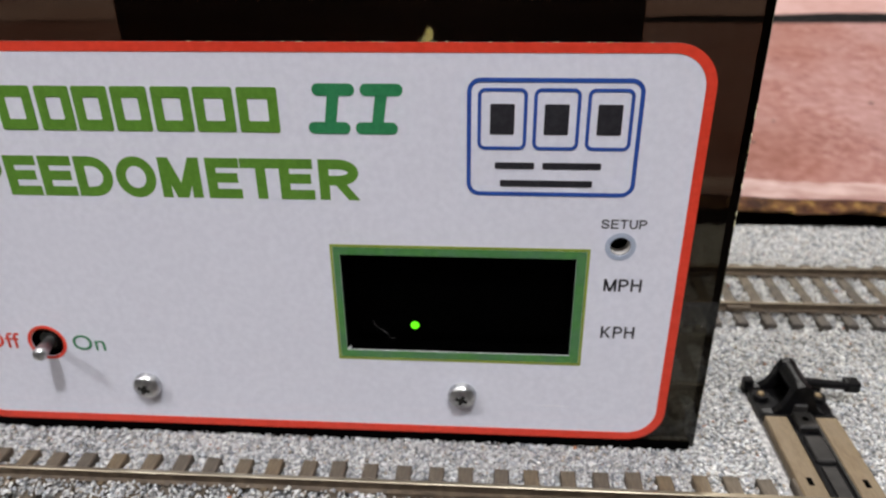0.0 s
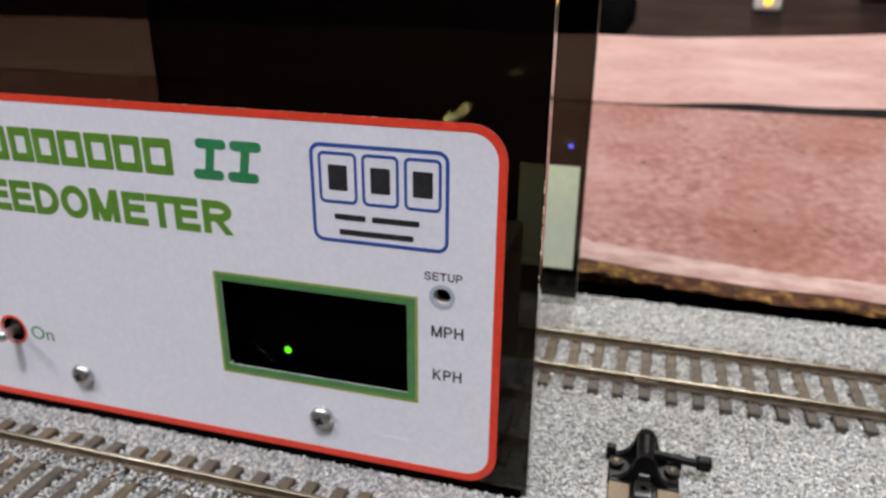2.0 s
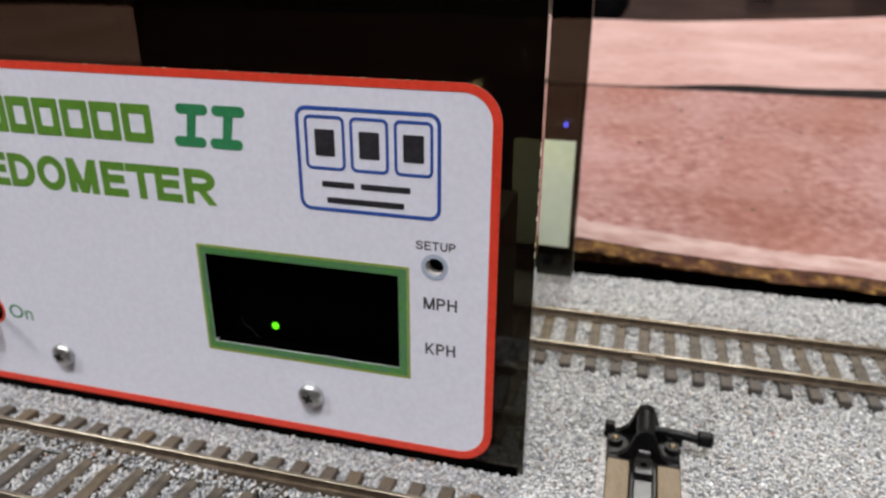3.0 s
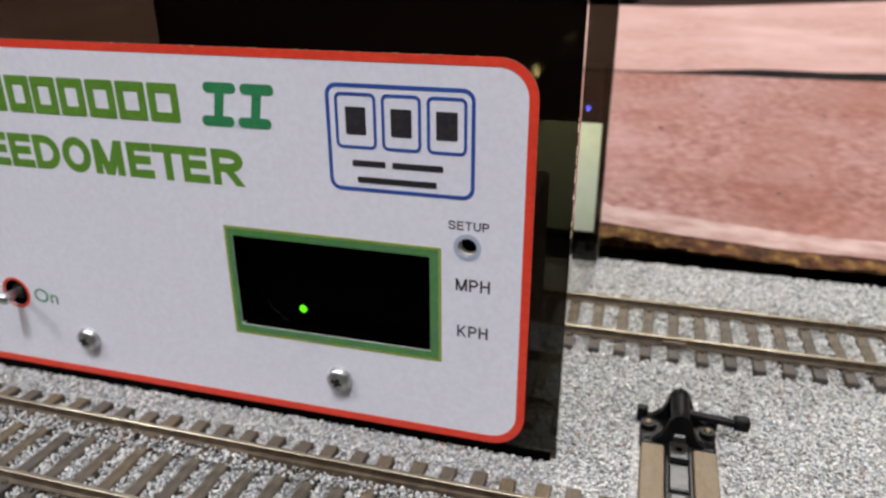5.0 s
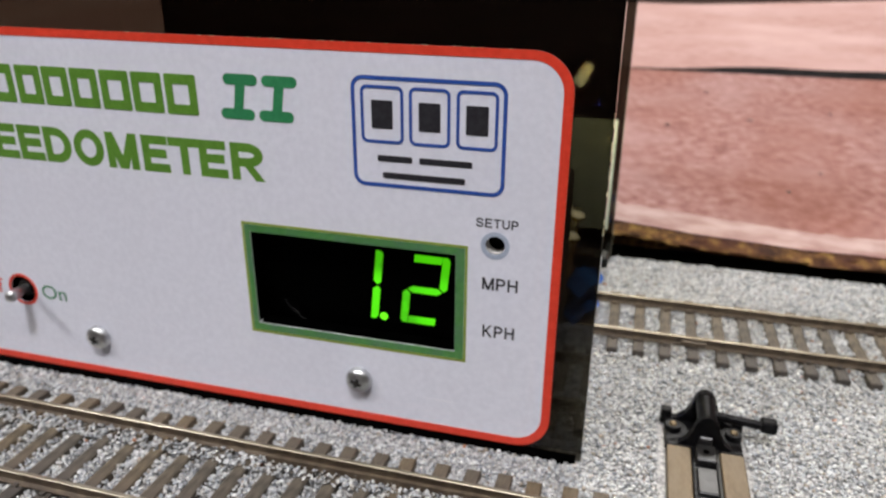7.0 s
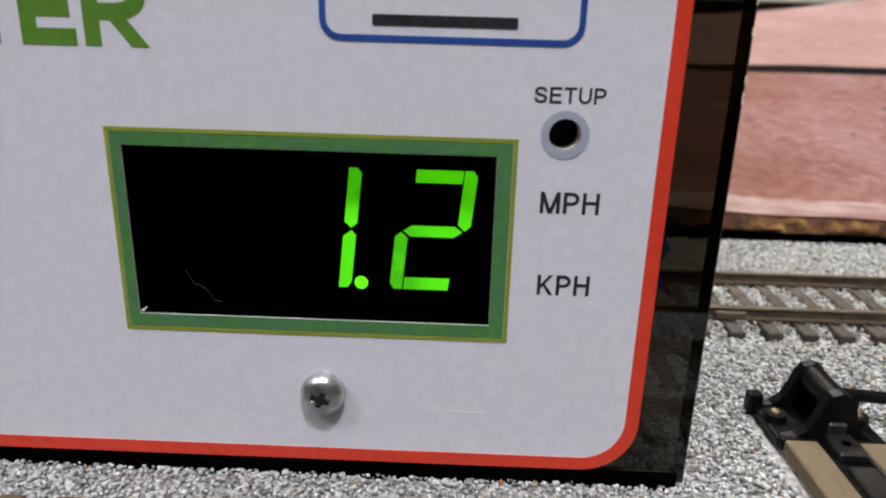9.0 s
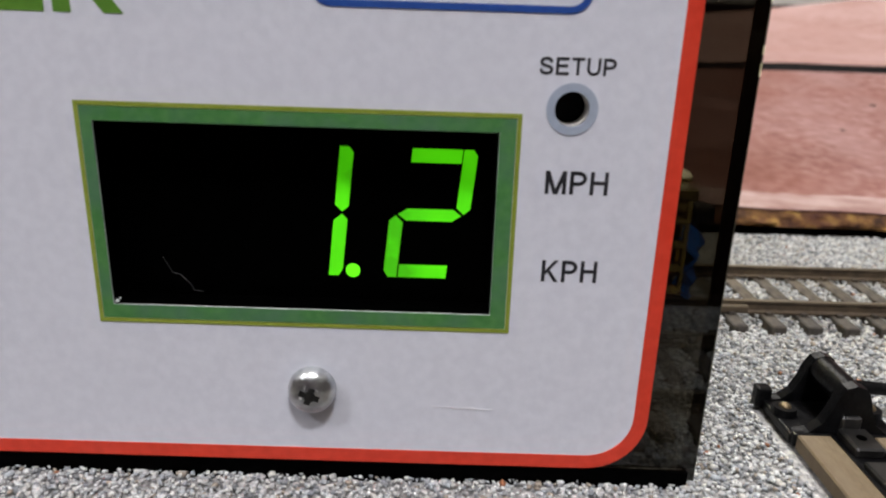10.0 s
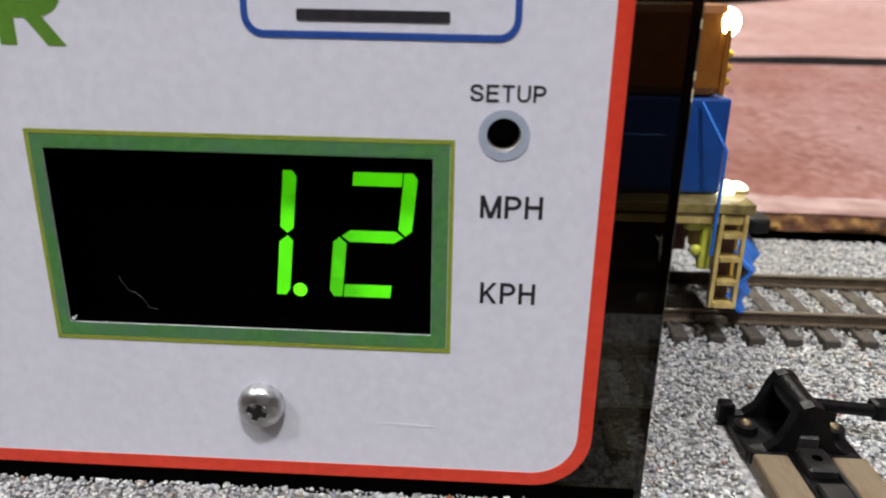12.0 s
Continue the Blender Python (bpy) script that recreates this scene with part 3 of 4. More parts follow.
# ---- sloping pink boards ----
def pink_boards():
    """Two fibre boards that rise gently to the back; the front one shows its torn edge."""
    def rise(y):
        return 5.0 + (y - 213.0) * 0.105

    def sag(x, y):
        # the front board curls up towards its left end
        return min(2.4, -2.0 + 3.9 * math.exp((38.0 - x) / 32.0)) * max(0.0, 1 - (y - 213.0) / 185.0)

    def board(name, y0, y1, lift, mat, label, wave, skew=0.0):
        def warp(x):
            # the rear board lifts off the joint past its middle
            u = min(1.0, max(0.0, (x - 45.0) / 60.0))
            return (2.4 + 0.4 * noise.noise((x * 0.02, 1, 1))) * u * u * (3 - 2 * u) * (skew > 0)
        root = thing(name, label, "board")
        bm = bmesh.new()
        nx, ny, x0, x1 = 226, 14, -1150, 720
        rows = []
        for j in range(ny + 1):
            row = []
            for i in range(nx + 1):
                x, y = x0 + (x1 - x0) * i / nx, y0 + (y1 - y0) * j / ny
                z = rise(y) + sag(x, y) + lift + warp(x) * (1 - j / ny) ** 2 + wave * noise.noise((x * 0.012, y * 0.01, 3)) - (0.8 if j == 0 else 0)
                if skew > 0:
                    # and its back corner curls up
                    z += 7.0 * min(1.6, max(0.0, (x - 40.0) / 164.0)) ** 2 * (j / ny) ** 2
                yy = y + 1.2 * noise.noise((x * 0.05, 4, j)) * (j in (0, ny)) + max(0, skew * x) * (1 - j / ny)
                row.append(bm.verts.new((x * MM, yy * MM, z * MM)))
            rows.append(row)
        for j in range(ny):
            for i in range(nx):
                bm.faces.new((rows[j][i], rows[j][i + 1], rows[j + 1][i + 1], rows[j + 1][i]))
        part("face", bm, mat, root, smooth=True)
        bm = bmesh.new()
        rows = []
        for k in range(6):
            row = []
            for i in range(nx * 4 + 1):
                x = x0 + (x1 - x0) * i / (nx * 4)
                z = rise(y0) + sag(x, y0) + lift + warp(x) - 0.7 - k * (0.82 + warp(x) * 0.2) + wave * noise.noise((x * 0.012, y0 * 0.01, 3))
                y = y0 + 0.6 - k * 0.55 + 1.1 * noise.noise((x * 0.35, k * 0.9, 8)) + 1.2 * noise.noise((x * 0.05, 4, 0)) + (0.6 if k in (0, 5) else 0) + max(0, skew * x)
                row.append(bm.verts.new((x * MM, y * MM, z * MM)))
            rows.append(row)
        for k in range(5):
            for i in range(nx * 4):
                bm.faces.new((rows[k][i], rows[k + 1][i], rows[k + 1][i + 1], rows[k][i + 1]))
        # the rear board's edge is black: shade of the joint put into its colour
        part("edge", bm, FIBRE_EDGE if skew == 0 else VOID_BLACK, root, "torn ochre brown fibre edge" if skew == 0 else "fibre edge coloured black as shade in the joint", True)
        bm = bmesh.new()
        a = box(bm, x0, x1, y0 + 3 + 40 * (skew > 0), y1, -8, -3)
        for v in a:
            v.co.z += (rise(v.co.y / MM) + lift) * MM
        part("core", bm, FIBRE_EDGE, root)
        return root

    front = board("pink_board", 213, 398, 0, PINK, "mottled pink fibre board with a torn brown edge", 0.5)
    board("pale_pink_board", 401, 583, 0.8, PINK_PALE, "paler pink fibre board behind the mottled one", 1.6, 0.05)
    bm = bmesh.new()
    rim = []
    for i in range(451):
        x = -1150 + 1870 * i / 450
        y_in = 226 + 5 * noise.noise((x * 0.03, 2, 1)) + 2.5 * noise.noise((x * 0.14, 5, 1))
        w = 0.5 * noise.noise((x * 0.012, 2.13, 3))
        edge_y = 213.2 + 1.2 * noise.noise((x * 0.05, 4, 0))
        rim.append([bm.verts.new((x * MM, y * MM, (rise(y) + sag(x, y) + w + dz - 0.8 * max(0.0, 1 - (y - 213) / 13.2)) * MM)) for y, dz in ((edge_y, 0.12), (218, 0.25), (y_in, 0.02))])
    for a, b in zip(rim, rim[1:]):
        for k in (0, 1):
            bm.faces.new((a[k], b[k], b[k + 1], a[k + 1]))
    part("worn_rim", bm, WORN_PINK, front, "pale worn rim along the front edge", True)
    rng = random.Random(3)
    for x, y in [(105, 271), (86, 325), (52, 310), (148, 290), (180, 330), (70, 362), (120, 340), (60, 440), (210, 300), (240, 380), (130, 460), (92, 252), (163, 252), (-180, 330), (-140, 300)]:
        bm = bmesh.new()
        dome(bm, (x, y, rise(y) + sag(x, y) - 0.05), rng.uniform(0.8, 1.6), 0.5, (0, 0, 1), 8, 2)
        part("speck", bm, FRAME_BLACK, front, "dark speck stuck on the board")
    for x in (-1000, -650, -300, 0, 300, 600):
        for y in (260, 540):
            bm = bmesh.new()
            box(bm, x - 20, x + 20, y - 10, y + 10, -12, rise(y) - 5)
            part("support", bm, VOID_BLACK, front)


pink_boards()


# ---- speedometer ----
FACE_Y = 102.0
DIGIT_Y = 105.3
WINDOW = (-24.1, 13.6, 19.8, 38.15)
SEGMENTS = []


def digit_segments(cx, lit, parent):
    """Slanted seven-segment strokes of one digit; lit names the strokes that glow."""
    w, h, s, g, k, cz = 3.3, 6.05, 0.69, 0.14, 0.10, 29.1

    def slab(pts):
        return sheet([[(cx + x + k * z, cz + z) for x, z in pts]], DIGIT_Y - 0.06, DIGIT_Y + 0.05)

    shapes = {
        "a": [(-w + s + g, h - s), (-w + s + g, h + s), (w - s - g, h + s), (w - s - g, h - s)],
        "b": [(w - s, s + g), (w - s, h + s), (w + 0.2, h + s), (w + s, h + 0.1), (w + s, s), (w + 0.1, g)],
        "c": [(w - s, -s - g), (w - s, -h - s), (w + 0.3, -h - s), (w + s, -h), (w + s, -s), (w + 0.1, -g)],
        "d": [(-w + s + g, -h - s), (-w + s + g, -h + s), (w - s - g, -h + s), (w - s - g, -h - s)],
        "e": [(-w + s, -s - g), (-w + s, -h - s), (-w - 0.2, -h - s), (-w - s, -h), (-w - s, -s), (-w - 0.1, -g)],
        "g": [(-w + s * 0.2, 0), (-w + s + 0.3, s * 0.9), (w - s - 0.3, s * 0.9), (w - s * 0.2, 0), (w - s - 0.3, -s * 0.9), (-w + s + 0.3, -s * 0.9)],
    }
    for key in lit:
        SEGMENTS.append(part("segment", slab(shapes[key]), LIT_GREEN, parent, "glowing green display stroke"))


def speedometer():
    root = thing("speedometer", "white faced train speedometer on smoked plastic, lit green display", "speedometer")
    hole = (20.1, 40.5)
    toggle = (-77.7, 19.4)
    win = [(WINDOW[0], WINDOW[2]), (WINDOW[1], WINDOW[2]), (WINDOW[1], WINDOW[3]), (WINDOW[0], WINDOW[3])]
    outer = rounded(-96, 30.9, 2.2, 71.5, 6.2, 10)
    part("face_panel", sheet([outer, win, circle(*hole, 1.6), circle(*toggle, 2.9)], FACE_Y, FACE_Y + 0.14), WHITE_PRINT, root, "white printed face panel")
    part("border", sheet([outer, rounded(-94.5, 29.4, 3.75, 70.1, 4.8, 10)], FACE_Y - 0.06, FACE_Y + 0.12), RED_PRINT, root, "red printed border")
    # smoked sheets: the front one carries the face, the rear one stands across the track
    for nm, y0, y1, x0, x1, holes in (("front_sheet", 102.4, 105.9, -126, 36.8, [win, circle(*hole, 1.6), circle(*toggle, 2.9)]), ("rear_sheet", 187.6, 190.6, -97, 36.8, [])):
        low = -1.0 if holes else 3.6
        sh = part(nm, sheet([[(x0, low), (x1, low), (x1, 124), (x0, 124)]] + holes, y0, y1), SMOKED, root, "smoked transparent plastic sheet")
        for xa, xb in ((x1 + 0.02, x1 + 0.12), (x0 - 0.12, x0 - 0.02)):
            bm = bmesh.new()
            n = 60
            rng = random.Random(11)
            cols = []
            for i in range(n + 1):
                z = low + (124.0 - low) * i / n
                cols.append([bm.verts.new(((xb + rng.uniform(-0.03, 0.01) if k in (0, 1) else xa) * MM, y * MM, z * MM)) for k, y in enumerate((y0, y1, y1, y0))])
            for i in range(n):
                for k in range(4):
                    bm.faces.new((cols[i][k], cols[i][(k + 1) % 4], cols[i + 1][(k + 1) % 4], cols[i + 1][k]))
            part("cut_edge", bm, PLASTIC_EDGE, sh, "rough sawn edge with glints in its colour")
    bm = bmesh.new()
    box(bm, 18.5, 35.2, 187.2, 187.5, 12.8, 43.3)
    part("card", bm, PALE_CARD, root, "pale green white card on the rear sheet")
    for x in (4.0, -93.0):
        bm = bmesh.new()
        box(bm, x - 3.0, x + 3.0, 184.4, 187.4, -0.4, 4.6)
        box(bm, x - 3.0, x + 3.0, 187.5, 190.9, -0.4, 3.5)
        part("foot", soften(bm, 0.25, 1), FRAME_BLACK, root, "black foot under the rear sheet")
    bm = bmesh.new()
    box(bm, -88, 29.9, 106.3, 127.5, 1.0, 47.4)
    part("circuit_housing", soften(bm, 0.9), HOUSING, root, "brownish grey housing behind the face")
    bm = bmesh.new()
    dome(bm, (26.4, 127.5, 34.7), 0.8, 1.2, (0, 1, 0), 12, 4)
    part("indicator_diode", bm, LIT_BLUE, root, "tiny glowing blue diode")
    # foot strip that shows dark below the face
    bm = bmesh.new()
    box(bm, -96, 36.0, 101.9, 102.35, -0.6, 2.0)
    part("foot_strip", bm, DISPLAY_BLACK, root)
    # window frame
    o = (-25.65, 15.6, 17.9, 39.95)

    def rect(a, b, c, d, e=0.0):
        return [(a + e, c + e), (b - e, c + e), (b - e, d - e), (a + e, d - e)]
    fr = part("window_frame", sheet([rect(*o, 0.46), rect(*WINDOW, -0.015)], FACE_Y - 0.07, FACE_Y - 0.03), FRAME_GREEN, root, "green printed window frame")
    part("outline", sheet([rect(*o), rect(*o, 0.41)], FACE_Y - 0.07, FACE_Y - 0.03), OLIVE_PRINT, fr, "thin olive outline")
    part("reveal", sheet([rect(*WINDOW, -0.01), rect(*WINDOW, 0.012)], FACE_Y - 0.05, FACE_Y + 0.13), PAPER_EDGE, fr, "white cut paper edge")
    part("lining", sheet([rect(*WINDOW, -0.2), rect(*WINDOW, 0.03)], FACE_Y + 0.15, 105.2), DISPLAY_BLACK, fr, "black window lining")
    disp = bmesh.new()
    box(disp, WINDOW[0] - 2, WINDOW[1] + 2, DIGIT_Y, DIGIT_Y + 0.95, WINDOW[2] - 2, WINDOW[3] + 2)
    display = part("display", disp, DISPLAY_BLACK, root, "black numeric display")
    digit_segments(7.25, "abged", display)
    digit_segments(-4.95, "bc", display)
    for cx in (-4.95, -17.15):
        bm = sheet([circle(cx + 4.45, 22.95, 0.74, 18)], DIGIT_Y - 0.06, DIGIT_Y + 0.05)
        SEGMENTS.append(part("point", bm, LIT_DOT, display, "glowing green decimal point"))
    bm = bmesh.new()
    rng = random.Random(4)
    p = Vector((-20.0, DIGIT_Y - 0.08, 23.8))
    for i in range(9):
        q = p + Vector((rng.uniform(0.15, 0.75), 0, rng.uniform(-0.75, 0.05)))
        tube(bm, p, q, 0.022, 5)
        p = q
    part("lint", bm, LINT, display, "grey thread of lint")
    bm = bmesh.new()
    rng = random.Random(21)
    for i in range(70):
        # right edge: pale bits stand in for headlight glints; top edge: chips
        if i < 34:
            x, z = 30.85, rng.gauss(54, 6)
        else:
            x, z = rng.uniform(-45, 24), 71.45
        d = rng.uniform(0.05, 0.13)
        box(bm, x - 0.05, x + 0.06, FACE_Y + 0.02, FACE_Y + 0.04 + d, z - d * 1.5, z + d * 1.5) if i < 34 else box(bm, x - d * 1.6, x + d * 1.6, FACE_Y - 0.05, FACE_Y + 0.3, z - 0.03, z + 0.1)
    part("edge_chips_glints", bm, CHIP_GLINT, root, "pale chips and painted glints along the cut edge")
    # slivers added on the corner as painted glints of the headlight
    bm = bmesh.new()
    for i in range(18):
        z, d = rng.gauss(55, 5), rng.uniform(0.02, 0.07)
        box(bm, 36.80, 36.93, 102.36, 102.42 + d, z - d * 9, z + d * 9)
    part("corner_glints", bm, CHIP_GLINT, root, "bright slivers as painted glints on the sawn corner")
    for x0, x1, z in ((8.0, 12.6, 9.1), (10.2, 14.4, 8.95)):
        bar("scuff", x0, x1, z, z + 0.09, FACE_Y + 0.02, SCUFF, root, 0.0, "faint scuff in the gloss")
    # printed words and marks
    spans = ((-88.2, -82.6), (-81.6, -76.7), (-75.7, -70.9), (-70.1, -65.2), (-64.4, -59.0), (-58.0, -52.1), (-51.0, -45.0), (-43.6, -38.7), (-38.2, -32.4), (-32.2, -27.3), (-26.1, -20.4))
    for ch, (a, b) in zip("SPEEDOMETER", spans):
        capitals("letter", ch, a - 0.22, b + 0.22, 47.6 if ch not in "SO" else 47.5, 54.2 if ch not in "SO" else 54.3, 1.58, FACE_Y, GREEN_PRINT, root)
    capitals("lettering", "SETUP", 16.85, 23.75, 43.55, 45.1, 0.25, FACE_Y, BLACK_PRINT, root, "black word SETUP")
    capitals("lettering", "MPH", 18.15, 24.1, 32.5, 34.75, 0.36, FACE_Y, BLACK_PRINT, root, "black letters MPH")
    capitals("lettering", "KPH", 18.45, 23.9, 23.6, 25.85, 0.36, FACE_Y, BLACK_PRINT, root, "black letters KPH")
    lettering("lettering", "On", -73.0, -67.2, 18.0, 21.1, FACE_Y, TEAL_PRINT, root, "green word On")
    lettering("lettering", "Off", -89.4, -82.6, 18.0, 21.2, FACE_Y, RED_PRINT, root, "red word Off")
    # product name as plain blocks, one a letter
    for a, b in ((-88.2, -81.4), (-80.9, -75.0), (-74.2, -68.6), (-67.9, -62.6), (-62.2, -56.8), (-56.3, -50.8), (-50.2, -44.4), (-43.9, -38.0), (-37.4, -31.4)):
        part("name_block", sheet([rounded(a, b, 58.3, 65.1, 0.35, 3), rounded(a + 1.5, b - 1.5, 60.0, 63.4, 0.2, 3)], FACE_Y - 0.07, FACE_Y - 0.03), GREEN_PRINT, root, "leaf green printed block")
    for c, k in ((-23.2, 0), (-16.2, 0)):
        bar("numeral_bar", c - 3.0, c + 3.2, 63.9, 65.7, FACE_Y, TEAL_PRINT, root, 0.85, "sea green printed bar")
        bar("numeral_bar", c - 3.9, c + 2.3, 58.2, 60.0, FACE_Y, TEAL_PRINT, root, 0.85, "sea green printed bar")
        loop = [(c - 1.5, 59.6), (c + 0.2, 59.6), (c + 0.95, 64.3), (c - 0.8, 64.3)]
        part("numeral_bar", sheet([loop], FACE_Y - 0.065, FACE_Y - 0.03), TEAL_PRINT, root, "sea green printed bar")

    def frame_ring(name, x0, x1, z0, z1, r, w):
        part(name, sheet([rounded(x0, x1, z0, z1, r), rounded(x0 + w, x1 - w, z0 + w, z1 - w, max(0.3, r - w))], FACE_Y - 0.07, FACE_Y - 0.03), BLUE_PRINT, root, "blue rounded emblem outline")
    frame_ring("emblem_frame", -3.8, 21.2, 48.8, 66.65, 2.0, 0.62)
    for x0, x1 in ((-2.25, 4.85), (5.75, 12.4), (13.35, 19.9)):
        frame_ring("emblem_frame", x0, x1, 56.05, 65.2, 1.1, 0.5)
        c = (x0 + x1) / 2
        bar("emblem_block", c - 1.75, c + 1.75, 58.4, 62.9, FACE_Y, BLACK_PRINT, root, 0.2, "black printed block")
    for x0, x1, z in ((0.4, 6.2, 53.1), (7.4, 16.0, 53.1), (1.2, 14.9, 50.3)):
        bar("emblem_bar", x0, x1, z, z + 1.0, FACE_Y, BLACK_PRINT, root, 0.2, "thin dark printed bar")
    part("hole_ring", sheet([circle(*hole, 2.38), circle(*hole, 1.62)], FACE_Y - 0.07, FACE_Y - 0.03), PALE_BLUE_PRINT, root, "pale blue ring round the setup hole")
    bm = bmesh.new()
    box(bm, hole[0] - 3, hole[0] + 3, 106.15, 106.28, hole[1] - 3, hole[1] + 3)
    part("hole_back", bm, BLACK_PLASTIC, root)
    bm = bmesh.new()
    tube(bm, (hole[0], 102.37, hole[1]), (hole[0], 104.4, hole[1]), 1.57, 28, None, False)
    part("hole_sleeve", bm, WHITE_PLASTIC, root, "pale sleeve inside the setup hole", True)
    # toggle switch
    part("toggle_ring", sheet([circle(*toggle, 3.5), circle(*toggle, 2.92)], FACE_Y - 0.07, FACE_Y - 0.03), RED_PRINT, root, "red ring round the toggle switch")
    bm = bmesh.new()
    tube(bm, (toggle[0], 104.2, toggle[1]), (toggle[0], 106.2, toggle[1]), 3.2, 20)
    sw = part("toggle_switch", bm, BLACK_PLASTIC, root, "toggle switch in its hole")
    bm = bmesh.new()
    tube(bm, (toggle[0], 104.3, toggle[1]), (toggle[0] - 0.15, 102.6, toggle[1]), 1.9, 18, 1.6)
    part("bushing", bm, STEEL_DARK, sw, "dark metal bushing")
    bm = bmesh.new()
    tip = Vector((-76.1, 97.3, 20.2))
    foot = Vector((toggle[0], 103.4, toggle[1]))
    tube(bm, foot, tip, 0.75, 14, 1.2)
    dome(bm, tip, 1.2, 0.8, tip - foot, 14, 4)
    part("lever", bm, STEEL, sw, "bright metal bat lever", True)
    for x in (-61.0, -4.4):
        bm = bmesh.new()
        tube(bm, (x, FACE_Y - 0.05, 11.0), (x, FACE_Y - 0.75, 11.0), 2.5, 24, 2.45, False)
        dome(bm, (x, FACE_Y - 0.75, 11.0), 2.45, 1.2, (0, -1, 0), 24, 6)
        sc = part("screw", bm, STEEL, root, "zinc plated cross head screw", True)
        for k, turn in enumerate((20, 110)):
            bm = bmesh.new()
            box(bm, -1.15 + 0.2 * k, 1.0, -0.05, 0.6, -0.34, 0.3)
            tube(bm, (0, -0.07 - 0.01 * k, 0), (0, 0.6, 0), 0.62, 12)
            ob = part("cross_slot", bm, STEEL_DARK, sc, "dark cross slot")
            ob.matrix_basis = pose(x * MM, (FACE_Y - 1.88 - 0.01 * k) * MM, 11.0 * MM, 0, turn, 0)
        for dx, dz, r in ((-0.95, -0.35, 0.2), (-0.25, -0.95, 0.22), (0.6, -0.8, 0.16), (0.75, 0.5, 0.18), (-0.5, 0.75, 0.14)):
            bm = bmesh.new()
            dome(bm, (x + dx, FACE_Y - 1.72, 11.0 + dz), r, 0.22, (0.2 * dx, -1, 0.4), 8, 3)
            part("burr", bm, STEEL, sc, "bright burr at the slot", True)
    for x, z, r in ((-23.7, 20.1, 0.22), (-23.4, 20.4, 0.12), (7.5, 19.85, 0.08), (9.6, 19.85, 0.07), (-20.3, 19.9, 0.06)):
        bm = bmesh.new()
        dome(bm, (x, FACE_Y + 0.05, z), r, r, (0, -0.6, 1), 8, 3)
        part("crumb", bm, PAPER_EDGE, fr, "pale crumb caught in the window", True)
    return root


speedometer()


# ---- ground throw ----
def ground_throw():
    root = thing("ground_throw", "black plastic switch ground throw with its lever laid over", "ground throw")
    root.matrix_basis = pose(58.2 * MM, 116.6 * MM, 0)
    bm = bmesh.new()
    box(bm, -6.8, 6.8, -5.4, 4.4, 0.0, 1.4)
    part("base", soften(bm, 0.3), BLACK_PLASTIC, root)
    for y in (-4.9, 3.0):
        bm = bmesh.new()
        prof = [(-6.2, 1.5), (-4.6, 1.8), (-3.3, 2.9), (-2.5, 4.6), (-1.95, 6.4), (-1.2, 7.7), (0, 8.1), (1.2, 7.7), (1.95, 6.4), (2.5, 4.6), (3.3, 2.9), (4.6, 1.8), (6.2, 1.5)]
        a = [bm.verts.new((x * MM, (y - 0.6) * MM, z * MM)) for x, z in prof]
        b = [bm.verts.new((x * MM, (y + 0.9) * MM, z * MM)) for x, z in prof]
        for i in range(len(prof) - 1):
            bm.faces.new((a[i], a[i + 1], b[i + 1], b[i]))
        bm.faces.new(a[::-1])
        bm.faces.new(b)
        bm.faces.new((a[0], b[0], b[-1], a[-1]))
        part("arch", bm, BLACK_PLASTIC, root)
    bm = bmesh.new()
    box(bm, -6.6, 6.6, -6.1, -4.9, 0.0, 1.7)
    part("lip", soften(bm, 0.3), BLACK_PLASTIC, root)
    for s in (-5.4, 5.4):
        bm = bmesh.new()
        tube(bm, (s, -0.4, 1.3), (s, -0.4, 2.3), 1.6, 16, 1.4)
        part("boss", bm, BLACK_PLASTIC, root, smooth=True)
    for s in (-6.6, 6.4):
        bm = bmesh.new()
        box(bm, s - 1.0, s + 1.0, 2.6, 4.6, 0.0, 3.0)
        part("ear", soften(bm, 0.4), BLACK_PLASTIC, root)
    bm = bmesh.new()
    tube(bm, (0, -4.6, 6.2), (0, 3.8, 6.2), 1.75, 16)
    part("barrel", bm, BLACK_PLASTIC, root, smooth=True)
    bm = bmesh.new()
    tube(bm, (0.5, -0.4, 5.6), (9.6, -0.6, 5.0), 0.85, 10)
    lever = part("lever", bm, BLACK_PLASTIC, root, "black throw lever", True)
    bm = bmesh.new()
    box(bm, 9.4, 12.4, -1.6, 1.0, 3.8, 6.2)
    part("weight", soften(bm, 0.6), BLACK_PLASTIC, lever, "black lever weight")
    bm = bmesh.new()
    box(bm, -2.35, 2.35, -30.0, -3.0, 0.6, 1.7)
    slide = part("slide", soften(bm, 0.2, 1), BLACK_PLASTIC, root, "black sliding bar between the ties")
    bm = bmesh.new()
    box(bm, -1.7, 1.7, -10.5, -6.0, 1.6, 2.9)
    box(bm, -1.7, 1.7, -18.5, -12.0, 1.5, 2.4)
    box(bm, -1.2, 1.2, -6.0, -3.4, 1.6, 4.2)
    part("slide_block", soften(bm, 0.25, 1), DARK_GREY, slide, "dark grey slide block")
    bm = bmesh.new()
    tube(bm, (0, -8.2, 2.85), (0, -8.2, 2.95), 0.6, 14)
    part("pin_hole", bm, DISPLAY_BLACK, slide, "black pin hole")
    bm = bmesh.new()
    box(bm, 1.75, 2.3, -30.0, -6.2, 1.7, 2.3)
    part("guide_strip", soften(bm, 0.1, 1), STEEL_DARK, slide, "greyish metal guide strip")
    bm = bmesh.new()
